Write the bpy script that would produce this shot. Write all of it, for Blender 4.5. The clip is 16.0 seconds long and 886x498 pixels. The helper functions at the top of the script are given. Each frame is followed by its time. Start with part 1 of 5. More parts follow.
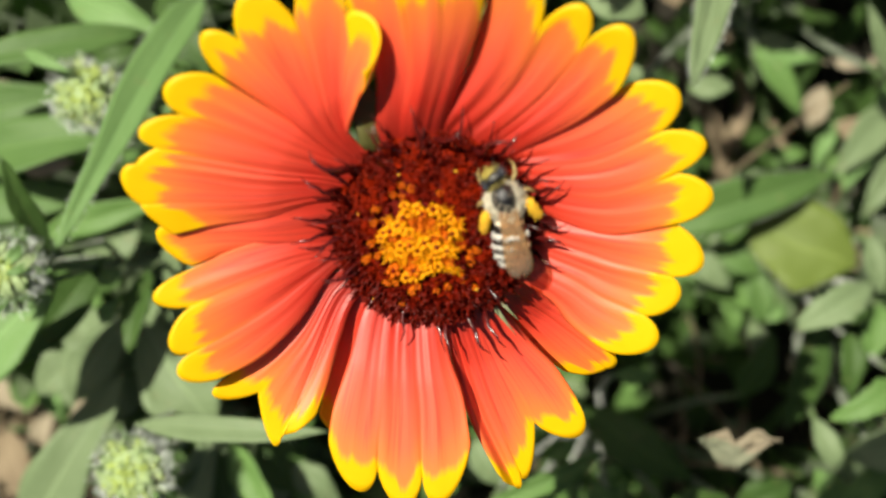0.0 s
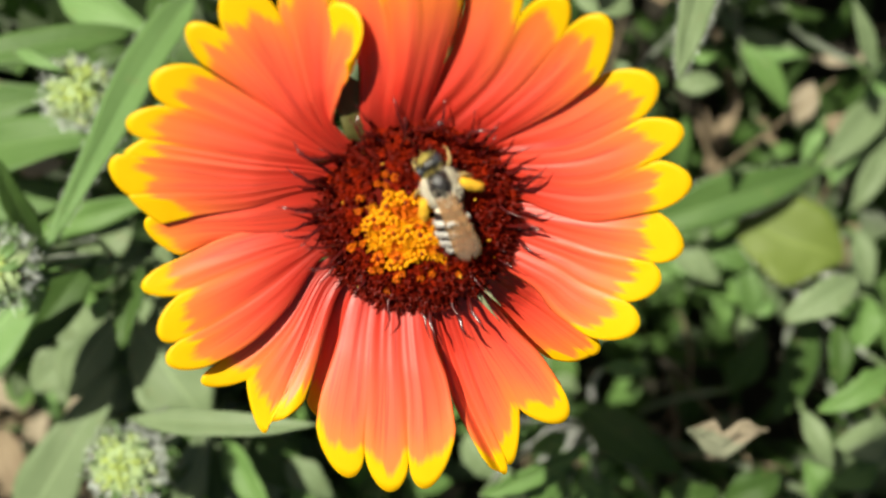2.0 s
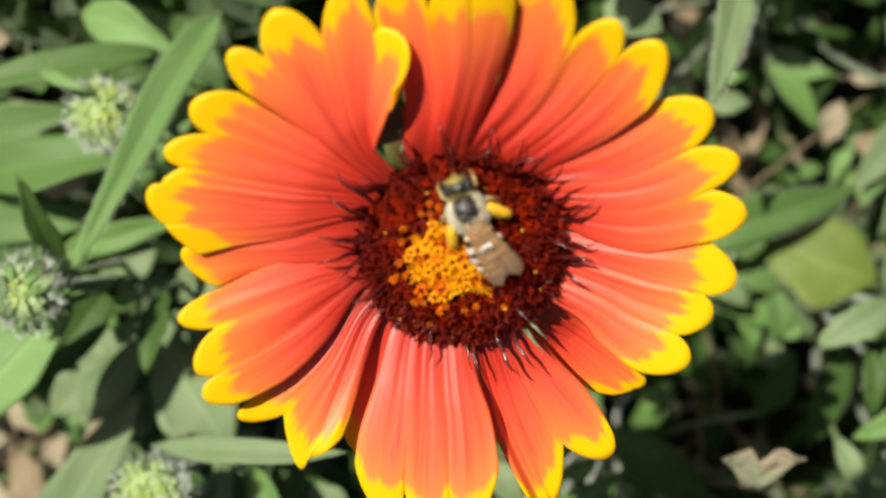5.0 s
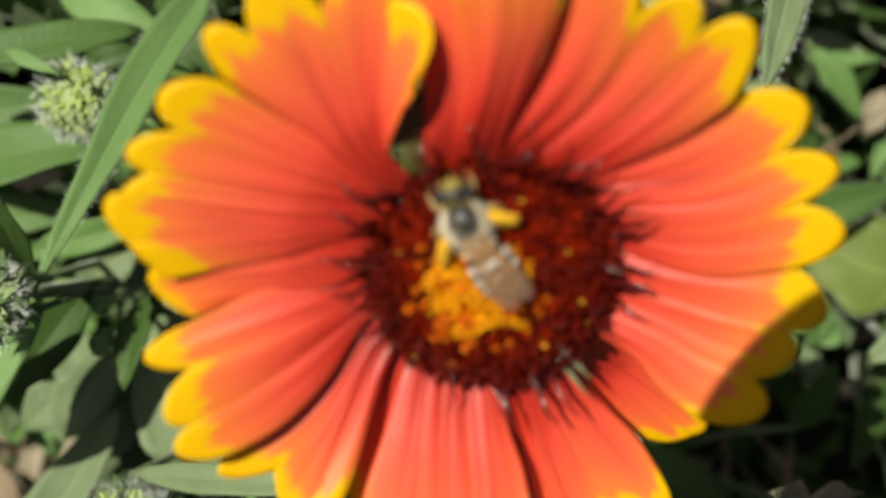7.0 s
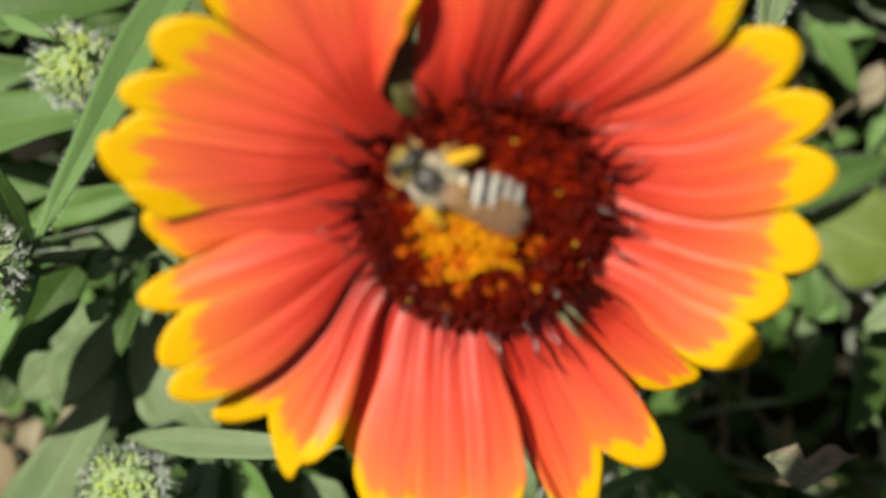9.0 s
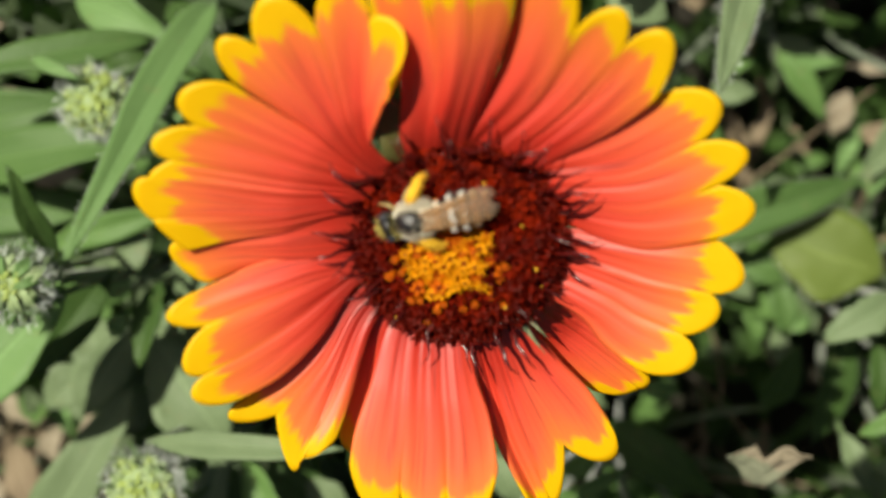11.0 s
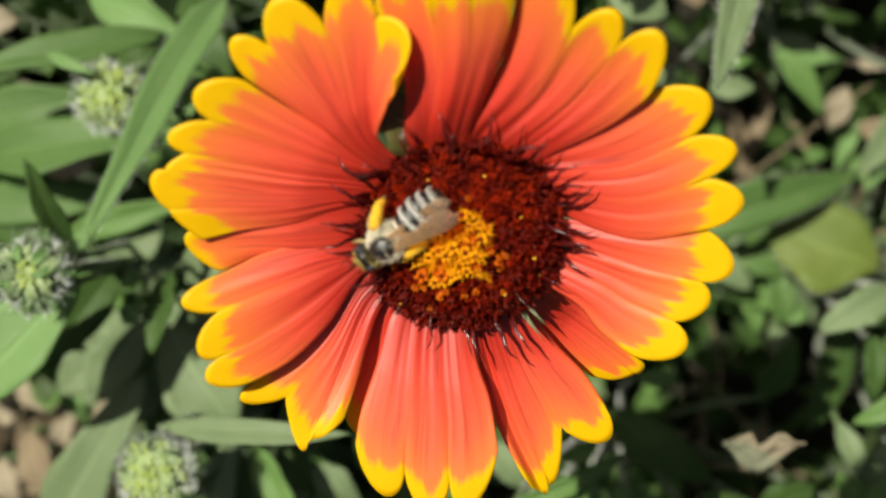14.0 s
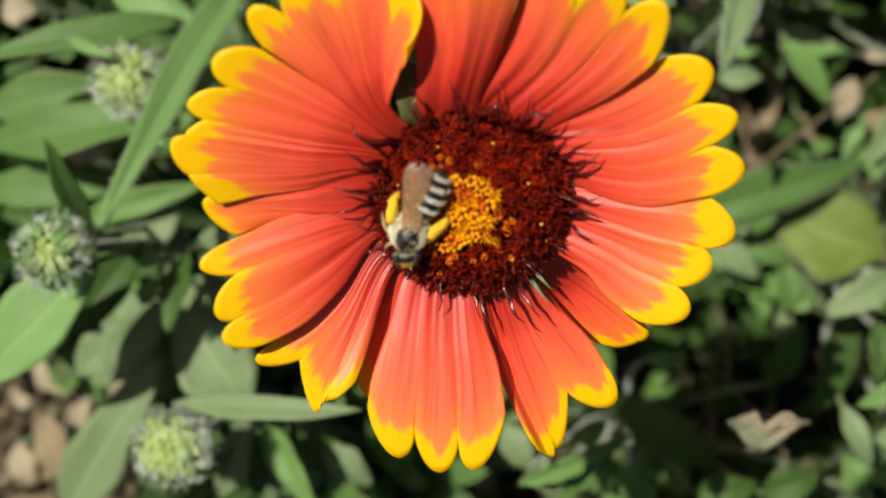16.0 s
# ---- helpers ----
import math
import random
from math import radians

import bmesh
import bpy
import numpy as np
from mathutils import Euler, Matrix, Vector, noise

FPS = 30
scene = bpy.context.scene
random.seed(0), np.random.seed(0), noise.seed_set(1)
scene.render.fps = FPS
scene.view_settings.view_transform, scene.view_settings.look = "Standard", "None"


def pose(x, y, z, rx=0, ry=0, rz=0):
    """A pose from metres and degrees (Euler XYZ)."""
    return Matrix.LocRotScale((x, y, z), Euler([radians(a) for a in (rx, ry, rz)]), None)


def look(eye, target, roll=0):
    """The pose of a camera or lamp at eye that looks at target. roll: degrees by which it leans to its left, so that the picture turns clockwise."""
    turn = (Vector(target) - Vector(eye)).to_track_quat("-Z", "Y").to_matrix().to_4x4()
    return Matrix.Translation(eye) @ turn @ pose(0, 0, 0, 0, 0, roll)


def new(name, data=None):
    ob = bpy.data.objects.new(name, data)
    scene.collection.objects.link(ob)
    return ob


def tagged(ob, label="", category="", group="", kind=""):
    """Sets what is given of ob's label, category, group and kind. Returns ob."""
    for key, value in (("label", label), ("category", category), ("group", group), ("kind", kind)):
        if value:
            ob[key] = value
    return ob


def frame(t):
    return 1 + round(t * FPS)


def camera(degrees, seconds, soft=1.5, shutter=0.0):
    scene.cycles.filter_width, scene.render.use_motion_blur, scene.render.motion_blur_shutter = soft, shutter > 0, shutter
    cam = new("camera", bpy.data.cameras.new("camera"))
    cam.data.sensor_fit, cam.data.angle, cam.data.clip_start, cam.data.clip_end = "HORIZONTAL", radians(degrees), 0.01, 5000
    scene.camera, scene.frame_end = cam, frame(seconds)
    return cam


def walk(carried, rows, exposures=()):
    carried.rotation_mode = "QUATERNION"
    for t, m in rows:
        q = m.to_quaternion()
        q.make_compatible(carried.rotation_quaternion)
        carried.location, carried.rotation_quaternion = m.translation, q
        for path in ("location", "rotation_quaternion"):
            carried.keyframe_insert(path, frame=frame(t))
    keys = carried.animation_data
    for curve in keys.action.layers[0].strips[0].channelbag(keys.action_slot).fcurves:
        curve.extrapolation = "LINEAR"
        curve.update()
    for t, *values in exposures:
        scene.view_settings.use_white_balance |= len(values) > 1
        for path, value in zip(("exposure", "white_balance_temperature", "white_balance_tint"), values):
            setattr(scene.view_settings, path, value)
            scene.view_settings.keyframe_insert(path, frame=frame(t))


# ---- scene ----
# ---- the camera, held over the flower by hand ----
cam = camera(41.4, 16.0, soft=1.7)
cam.data.dof.use_dof = True
cam.data.dof.focus_distance = 0.161
cam.data.dof.aperture_fstop = 15.0
PATH = [
    (0, 0.00000, -0.00000, 0.38000, 0.000, -0.004, 0.000),
    (0.5, 0.00011, 0.00181, 0.38170, 0.182, -0.060, -0.225),
    (1, 0.00099, 0.00062, 0.38174, 0.573, 0.075, -0.323),
    (1.5, 0.00038, -0.00192, 0.38064, 0.332, 0.182, -0.187),
    (2, 0.00171, -0.00204, 0.38235, 0.228, -0.101, -0.397),
    (2.5, 0.00044, -0.00044, 0.38448, 0.369, 0.125, -0.238),
    (3, -0.00155, -0.00064, 0.38481, 0.943, 0.353, -0.255),
    (3.5, -0.00150, -0.00226, 0.38240, 0.935, 0.394, -0.277),
    (4, -0.00261, -0.00089, 0.38118, 0.747, 0.251, -0.418),
    (4.5, -0.00131, -0.00003, 0.38197, 0.934, 0.258, -0.576),
    (4.7, -0.00176, -0.00002, 0.38087, 0.910, 0.295, -0.452),
    (7, -0.00532, 0.00467, 0.35302, -0.053, 0.274, 0.131),
    (7.5, -0.00569, 0.00146, 0.34905, -0.423, 0.388, 0.281),
    (8, -0.00514, 0.00250, 0.34914, -0.722, 0.102, 0.301),
    (8.5, -0.00641, 0.00190, 0.35156, -0.837, 0.351, 0.427),
    (9, -0.00469, -0.00021, 0.35333, -0.389, 0.248, 0.079),
    (9.5, -0.00573, -0.00116, 0.35616, -0.607, 0.063, 0.245),
    (10, -0.00304, 0.00032, 0.36247, -0.047, 0.109, -0.109),
    (10.2, -0.00271, 0.00138, 0.36507, 0.282, 0.137, -0.066),
    (12.5, -0.00140, 0.00036, 0.37992, -0.065, 0.855, -0.137),
    (13, -0.00311, -0.00095, 0.37826, -0.190, 0.860, 0.290),
    (13.5, -0.00160, 0.00168, 0.37939, -0.415, 0.689, 0.119),
    (14, -0.00169, 0.00086, 0.37965, -0.099, 0.685, 0.066),
    (14.5, -0.00141, -0.00223, 0.38081, -0.004, 0.837, 0.315),
    (15, -0.00149, -0.00407, 0.38120, -0.251, 0.738, 0.314),
    (15.5, -0.00132, -0.00285, 0.38510, 0.041, 0.833, 0.278),
    (16, -0.00137, -0.00392, 0.38411, 0.147, 1.256, 0.268),
]
walk(cam, [(t, pose(x, y, z, rx, ry, rz)) for t, x, y, z, rx, ry, rz in PATH], [(0, 0.61), (4.5, 0.58), (7, 0.26), (10, 0.29), (12.5, 0.30), (16, 0.30)])

# ---- daylight: a high sun and clear sky ----
SUN = Vector((-0.40, 0.255, 1.0)).normalized()
world = bpy.data.worlds.new("sky")
scene.world = world
world.use_nodes = True
sky = world.node_tree.nodes.new("ShaderNodeTexSky")
sky.sky_type, sky.sun_disc = "NISHITA", False
sky.dust_density, sky.ozone_density = 6.0, 0.4
sky.sun_elevation = math.asin(SUN.z)
sky.sun_rotation = math.atan2(SUN.x, SUN.y)
background = world.node_tree.nodes["Background"]
background.inputs["Strength"].default_value = 0.025
world.node_tree.links.new(sky.outputs[0], background.inputs[0])
sun_data = bpy.data.lights.new("sun", "SUN")
sun_data.energy, sun_data.angle, sun_data.color = 5.0, radians(0.5), (1.0, 0.95, 0.79)
sun = new("sun", sun_data)
sun.matrix_world = look(SUN * 3, (0, 0, 0))


# ---- materials ----
class Nodes:
    """A material and short ways to add nodes to it."""

    def __init__(self, name):
        self.mat = bpy.data.materials.new(name)
        self.mat.use_nodes = True
        self.tree = self.mat.node_tree
        self.bsdf = self.tree.nodes["Principled BSDF"]
        self.out = self.tree.nodes["Material Output"]

    def add(self, kind, **values):
        node = self.tree.nodes.new("ShaderNode" + kind)
        for key, value in values.items():
            node.inputs[key.replace("_", " ")].default_value = value
        return node

    def link(self, a, b):
        self.tree.links.new(a, b)

    def noise(self, scale, detail=4.0, vector=None, rough=0.6):
        n = self.add("TexNoise", Scale=scale, Detail=detail, Roughness=rough)
        self.link(vector or self.add("TexCoord").outputs["Object"], n.inputs["Vector"])
        return n.outputs["Fac"]

    def ramp(self, fac, *stops):
        n = self.add("ValToRGB")
        n.color_ramp.interpolation = "LINEAR"
        while len(n.color_ramp.elements) < len(stops):
            n.color_ramp.elements.new(0.5)
        for e, (at, colour) in zip(n.color_ramp.elements, stops):
            e.position, e.color = at, (*colour, 1)
        self.link(fac, n.inputs["Fac"])
        return n.outputs["Color"]

    def math(self, how, a, b=0.0, c=0.0):
        n = self.add("Math")
        n.operation = how
        for i, v in enumerate((a, b, c)):
            if isinstance(v, (int, float)):
                n.inputs[i].default_value = v
            else:
                self.link(v, n.inputs[i])
        return n.outputs[0]

    def mix(self, fac, a, b, how="MIX"):
        n = self.tree.nodes.new("ShaderNodeMix")
        n.data_type, n.blend_type = "RGBA", how
        for i, v in ((0, fac), (6, a), (7, b)):
            if isinstance(v, (int, float)):
                n.inputs[i].default_value = v if i == 0 else (v, v, v, 1)
            elif isinstance(v, tuple):
                n.inputs[i].default_value = (*v, 1)
            else:
                self.link(v, n.inputs[i])
        return n.outputs[2]

    def bump(self, height, strength, distance):
        n = self.add("Bump", Strength=strength, Distance=distance)
        self.link(height, n.inputs["Height"])
        self.link(n.outputs[0], self.bsdf.inputs["Normal"])
        return n.outputs[0]

    def uv(self):
        n = self.add("SeparateXYZ")
        self.link(self.add("UVMap").outputs[0], n.inputs[0])
        return n.outputs[0], n.outputs[1]

    def set(self, colour=None, **values):
        if colour is not None:
            if isinstance(colour, tuple):
                self.bsdf.inputs["Base Color"].default_value = (*colour, 1)
            else:
                self.link(colour, self.bsdf.inputs["Base Color"])
        for key, value in values.items():
            self.bsdf.inputs[key.replace("_", " ")].default_value = value
        return self

    def see_through(self, amount, colour, normal=None):
        """Light that passes through a thin leaf or petal."""
        t = self.add("BsdfTranslucent")
        self.link(colour, t.inputs["Color"])
        m = self.add("MixShader", Fac=amount)
        self.link(self.bsdf.outputs[0], m.inputs[1])
        self.link(t.outputs[0], m.inputs[2])
        self.link(m.outputs[0], self.out.inputs["Surface"])


def petal_material():
    n = Nodes("petal")
    u, v = n.uv()
    rnd = n.add("ObjectInfo").outputs["Random"]

    def lengthwise(times, along, detail=2.0):
        """Noise drawn out along the petal; v counts its lobes."""
        c = n.add("CombineXYZ")
        n.link(n.math("ADD", n.math("MULTIPLY", v, times), n.math("MULTIPLY", rnd, 40.0)), c.inputs[0])
        n.link(n.math("MULTIPLY", u, along), c.inputs[1])
        n.link(rnd, c.inputs[2])
        return n.noise(1.0, detail, c.outputs[0])

    streak = lengthwise(3.6, 1.3)
    veins = lengthwise(5.5, 0.5, 1.0)
    fine = lengthwise(24.0, 3.0)
    # red from the disc outwards, through coral to orange
    along_red = n.math("ADD", u, n.math("MULTIPLY", n.math("SUBTRACT", streak, 0.5), 0.22))
    red = n.ramp(along_red, (0.08, (0.38, 0.006, 0.003)), (0.24, (0.63, 0.018, 0.007)), (0.46, (0.86, 0.074, 0.034)), (0.68, (0.93, 0.143, 0.044)), (0.88, (0.95, 0.260, 0.026)))
    # a few long thin dark veins, and paler stripes between them
    near = n.math("ABSOLUTE", n.math("SUBTRACT", veins, 0.5))
    lines = n.ramp(near, (0.0, (1, 1, 1)), (0.030, (0, 0, 0)))
    fade = n.ramp(u, (0.55, (1, 1, 1)), (0.85, (0, 0, 0)))
    red = n.mix(n.math("MULTIPLY", n.math("MULTIPLY", lines, fade), 0.68), red, (0.36, 0.008, 0.005))
    red = n.mix(n.math("MULTIPLY", n.ramp(fine, (0.52, (0, 0, 0)), (0.70, (1, 1, 1))), 0.12), red, (0.56, 0.018, 0.010))
    red = n.mix(n.math("MULTIPLY", n.noise(160.0, 3.0), 0.16), red, (0.94, 0.17, 0.06))
    yellow = n.mix(n.noise(220.0, 3.0), (0.84, 0.475, 0.0), (0.90, 0.58, 0.002))
    edge = n.math("ADD", u, n.math("MULTIPLY", n.math("SUBTRACT", streak, 0.5), 0.30))
    edge = n.math("ADD", edge, n.math("MULTIPLY", n.math("SUBTRACT", fine, 0.5), 0.02))
    tip = n.ramp(edge, (0.834, (0, 0, 0)), (0.884, (1, 1, 1)))
    colour = n.mix(tip, red, yellow)
    n.set(colour, Roughness=0.50, Coat_Weight=0.35, Coat_Roughness=0.5)
    n.link(n.math("SUBTRACT", 0.85, n.math("MULTIPLY", tip, 0.80)), n.bsdf.inputs["Specular IOR Level"])
    height = n.math("ADD", n.math("MULTIPLY", streak, 0.45), n.math("MULTIPLY", fine, 0.08))
    height = n.math("ADD", height, n.math("MULTIPLY", n.noise(2600.0, 2.0), 0.08))
    n.bump(n.mix(n.math("MULTIPLY", tip, 0.5), height, 0.75), 0.32, 0.0006)
    n.see_through(0.29, colour)
    return n.mat


def leaf_material(name, low, high, hair=0.25, rough=0.55):
    n = Nodes(name)
    u, v = n.uv()
    rnd = n.add("ObjectInfo").outputs["Random"]
    island = n.add("NewGeometry").outputs["Random Per Island"]
    base = n.mix(n.noise(95.0, 5.0), low, high)
    base = n.mix(n.math("MULTIPLY", n.math("ADD", rnd, island), 0.22), base, tuple(0.6 * c for c in low))
    # pale midrib and side veins
    mid = n.math("ABSOLUTE", n.math("SUBTRACT", v, 0.5))
    rib = n.ramp(mid, (0.012, (1, 1, 1)), (0.05, (0, 0, 0)))
    side = n.math("SINE", n.math("MULTIPLY", n.math("ADD", n.math("MULTIPLY", u, 1.0), n.math("MULTIPLY", mid, -0.7)), 75.0))
    side = n.ramp(side, (0.82, (0, 0, 0)), (1.0, (1, 1, 1)))
    base = n.mix(n.math("MULTIPLY", rib, 0.22), base, tuple(min(1, 1.7 * c + 0.04) for c in high))
    base = n.mix(n.math("MULTIPLY", side, 0.07), base, tuple(1.4 * c + 0.01 for c in high))
    # blemishes
    spots = n.ramp(n.noise(260.0, 2.0), (0.66, (0, 0, 0)), (0.74, (1, 1, 1)))
    base = n.mix(n.math("MULTIPLY", spots, 0.35), base, (0.24, 0.20, 0.09))
    n.set(base, Roughness=rough, Specular_IOR_Level=0.35, Sheen_Weight=hair * 0.3, Sheen_Roughness=0.5)
    n.bump(n.math("ADD", n.noise(900.0, 3.0), n.math("MULTIPLY", rib, -1.2)), 0.45, 0.0005)
    n.see_through(0.26, base)
    return n.mat


def plain_material(name, low, high, scale, rough, relief=0.3, metal=0.0, sheen=0.0, spec=0.5):
    n = Nodes(name)
    rnd = n.add("ObjectInfo").outputs["Random"]
    c = n.mix(n.noise(scale, 4.0), low, high)
    c = n.mix(n.math("MULTIPLY", rnd, 0.4), c, low)
    n.set(c, Roughness=rough, Metallic=metal, Sheen_Weight=sheen, Specular_IOR_Level=spec)
    n.bump(n.noise(scale * 3, 3.0), relief, 0.0003)
    return n.mat


PETAL = petal_material()
LEAF = leaf_material("leaf_green", (0.092, 0.193, 0.043), (0.174, 0.305, 0.086))
PALELEAF = leaf_material("leaf_pale_green", (0.136, 0.259, 0.073), (0.211, 0.357, 0.127), hair=0.4)
# deep green leaves; the same dark colour stands in for shade on others
DEEP_SHADE = leaf_material("leaf_deep_green_shade", (0.032, 0.080, 0.013), (0.080, 0.150, 0.030))
GREY = leaf_material("leaf_grey_green", (0.132, 0.196, 0.086), (0.240, 0.320, 0.164), hair=0.4)
LIME = leaf_material("leaf_yellow_green", (0.118, 0.172, 0.028), (0.180, 0.240, 0.052), hair=0.05, rough=0.55)
DRY = leaf_material("leaf_dry", (0.215, 0.158, 0.095), (0.410, 0.328, 0.220), hair=0.1, rough=0.8)
PALE = leaf_material("leaf_bleached", (0.255, 0.210, 0.130), (0.550, 0.480, 0.365), hair=0.0, rough=0.85)
# leaf green darkened to stand in for shade, and for duller green leaves
MID_SHADE = leaf_material("leaf_mid_green_shade", (0.068, 0.146, 0.032), (0.132, 0.235, 0.064))
FADED = leaf_material("leaf_faded", (0.207, 0.226, 0.141), (0.338, 0.348, 0.244), hair=0.1, rough=0.8)
STEM = plain_material("stem_green", (0.06, 0.11, 0.03), (0.14, 0.2, 0.07), 400, 0.6, sheen=0.4)
DISC = plain_material("disc_maroon", (0.05, 0.0026, 0.0014), (0.16, 0.009, 0.003), 900, 0.7, spec=0.05)
MAROON = plain_material("floret_maroon", (0.060, 0.0025, 0.0012), (0.22, 0.010, 0.0020), 700, 0.35, spec=0.14)
RUST = plain_material("floret_rust", (0.13, 0.006, 0.0011), (0.35, 0.020, 0.0022), 700, 0.4, spec=0.05)
GOLD = plain_material("floret_gold", (0.58, 0.19, 0.001), (0.90, 0.43, 0.003), 900, 0.5, spec=0.12)
AMBER = plain_material("floret_amber", (0.42, 0.055, 0.001), (0.74, 0.20, 0.002), 900, 0.55, spec=0.12)
BRISTLE = plain_material("bristle_dark", (0.040, 0.003, 0.003), (0.12, 0.008, 0.007), 500, 0.24, spec=1.0)
BRACTDARK = plain_material("bract_olive", (0.058, 0.056, 0.012), (0.105, 0.098, 0.022), 500, 0.6)
BRACT = plain_material("bract", (0.10, 0.14, 0.05), (0.32, 0.30, 0.20), 500, 0.45)
BUDPALE = plain_material("bud_pale", (0.19, 0.27, 0.11), (0.33, 0.41, 0.21), 600, 0.7)
BUDGOLD = plain_material("bud_yellow_green", (0.25, 0.33, 0.07), (0.37, 0.45, 0.14), 600, 0.7)
WOOL = plain_material("bud_wool", (0.50, 0.56, 0.50), (0.76, 0.81, 0.76), 800, 0.8, sheen=0.6)
BLACK = plain_material("bee_black", (0.004, 0.004, 0.005), (0.014, 0.013, 0.014), 1500, 0.28, 0.35, spec=0.7)
WHITE = plain_material("bee_white_hair", (0.50, 0.48, 0.44), (0.80, 0.78, 0.73), 2500, 0.8, 0.6)
BUFF = plain_material("bee_buff_hair", (0.58, 0.52, 0.39), (0.86, 0.81, 0.66), 2500, 0.8, 0.5)
POLLEN = plain_material("pollen", (0.75, 0.38, 0.01), (0.95, 0.60, 0.03), 2200, 0.85, 0.8)
LEG = plain_material("bee_leg", (0.26, 0.19, 0.06), (0.52, 0.42, 0.17), 1500, 0.6)
SHANK = plain_material("bee_shank", (0.16, 0.10, 0.03), (0.50, 0.38, 0.15), 1500, 0.5)
VEIN = plain_material("wing_vein", (0.08, 0.035, 0.012), (0.16, 0.08, 0.03), 900, 0.5)
FACE = plain_material("bee_face", (0.26, 0.21, 0.04), (0.56, 0.45, 0.11), 1500, 0.6)
EYE_MAT = plain_material("bee_eye", (0.01, 0.012, 0.016), (0.04, 0.045, 0.055), 3000, 0.18)
GLASS = plain_material("lens_glass", (0.008, 0.008, 0.012), (0.012, 0.012, 0.02), 20, 0.05, 0.0)
RUBBER = plain_material("lens_black", (0.02, 0.02, 0.02), (0.035, 0.035, 0.035), 200, 0.6)


def wing_material():
    n = Nodes("wing")
    u, v = n.uv()
    c = n.ramp(u, (0.0, (0.64, 0.44, 0.25)), (0.5, (0.54, 0.38, 0.22)), (1.0, (0.40, 0.35, 0.31)))
    c = n.mix(n.math("MULTIPLY", n.noise(900.0, 3.0), 0.5), c, (0.30, 0.16, 0.07))
    n.set(c, Roughness=0.38, Specular_IOR_Level=1.0)
    n.bump(n.noise(900.0, 3.0), 0.5, 0.0004)
    clear = n.add("BsdfTransparent")
    clear.inputs[0].default_value = (0.90, 0.72, 0.50, 1)
    m = n.add("MixShader")
    n.link(n.math("ADD", 0.66, n.math("MULTIPLY", u, 0.12)), m.inputs[0])
    n.link(n.bsdf.outputs[0], m.inputs[1])
    n.link(clear.outputs[0], m.inputs[2])
    n.link(m.outputs[0], n.out.inputs["Surface"])
    return n.mat


WING = wing_material()


def soil_material():
    n = Nodes("soil")
    # soil browns taken down near black, for the shade between the plants
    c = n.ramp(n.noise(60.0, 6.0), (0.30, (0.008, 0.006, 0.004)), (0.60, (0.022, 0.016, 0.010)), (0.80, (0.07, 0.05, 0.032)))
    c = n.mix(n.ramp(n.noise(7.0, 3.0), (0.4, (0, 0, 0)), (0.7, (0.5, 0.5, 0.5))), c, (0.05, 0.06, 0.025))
    n.set(c, Roughness=0.95)
    n.bump(n.noise(140.0, 6.0), 0.9, 0.01)
    return n.mat


SOIL = soil_material()


# ---- shapes ----
def mesh_of(name, bm, material, smooth=True):
    data = bpy.data.meshes.new(name)
    bm.normal_update()
    bm.to_mesh(data)
    bm.free()
    for m in material if isinstance(material, tuple) else (material,):
        data.materials.append(m)
    if smooth:
        for p in data.polygons:
            p.use_smooth = True
    return data


def part(name, bm, material, parent, label="", smooth=True):
    ob = new(name, mesh_of(name, bm, material, smooth))
    ob.parent = parent
    return tagged(ob, label)


def piece(name, data, parent, m):
    ob = new(name, data)
    ob.parent, ob.matrix_basis = parent, m
    return ob


def empty(name, place, label, category, group="", turn=(0, 0, 0)):
    ob = new(name)
    ob.empty_display_size = 0.01
    ob.matrix_world = pose(*place, *turn)
    return tagged(ob, label, category, group)


def ellipsoid(bm, centre, radii, turn=None, segments=16, rings=10):
    m = Matrix.Translation(centre) @ (turn or Matrix()) @ Matrix.Diagonal((*radii, 1))
    return bmesh.ops.create_uvsphere(bm, u_segments=segments, v_segments=rings, radius=1, matrix=m)["verts"]


def tube(bm, points, radii, sides=6):
    """A tapered tube along points, closed at both ends."""
    points = [Vector(p) for p in points]
    rings = []
    for i, p in enumerate(points):
        way = (points[min(i + 1, len(points) - 1)] - points[max(i - 1, 0)]).normalized()
        side = way.cross(Vector((0.13, 0.31, 0.94)))
        side = (side if side.length > 0.05 else way.cross(Vector((1, 0, 0)))).normalized()
        other = way.cross(side)
        r = radii[min(i, len(radii) - 1)] if isinstance(radii, (tuple, list)) else radii
        rings.append([bm.verts.new(p + r * (math.cos(a) * side + math.sin(a) * other)) for a in (2 * math.pi * k / sides for k in range(sides))])
    for a, b in zip(rings, rings[1:]):
        for k in range(sides):
            bm.faces.new((a[k], a[(k + 1) % sides], b[(k + 1) % sides], b[k]))
    bm.faces.new(rings[0][::-1])
    bm.faces.new(rings[-1])


def arc(a, b, lift, count=7):
    """Points from a to b, bowed by the vector lift."""
    a, b, lift = Vector(a), Vector(b), Vector(lift)
    return [a.lerp(b, k / (count - 1)) + lift * (4 * (k / (count - 1)) * (1 - k / (count - 1))) for k in range(count)]


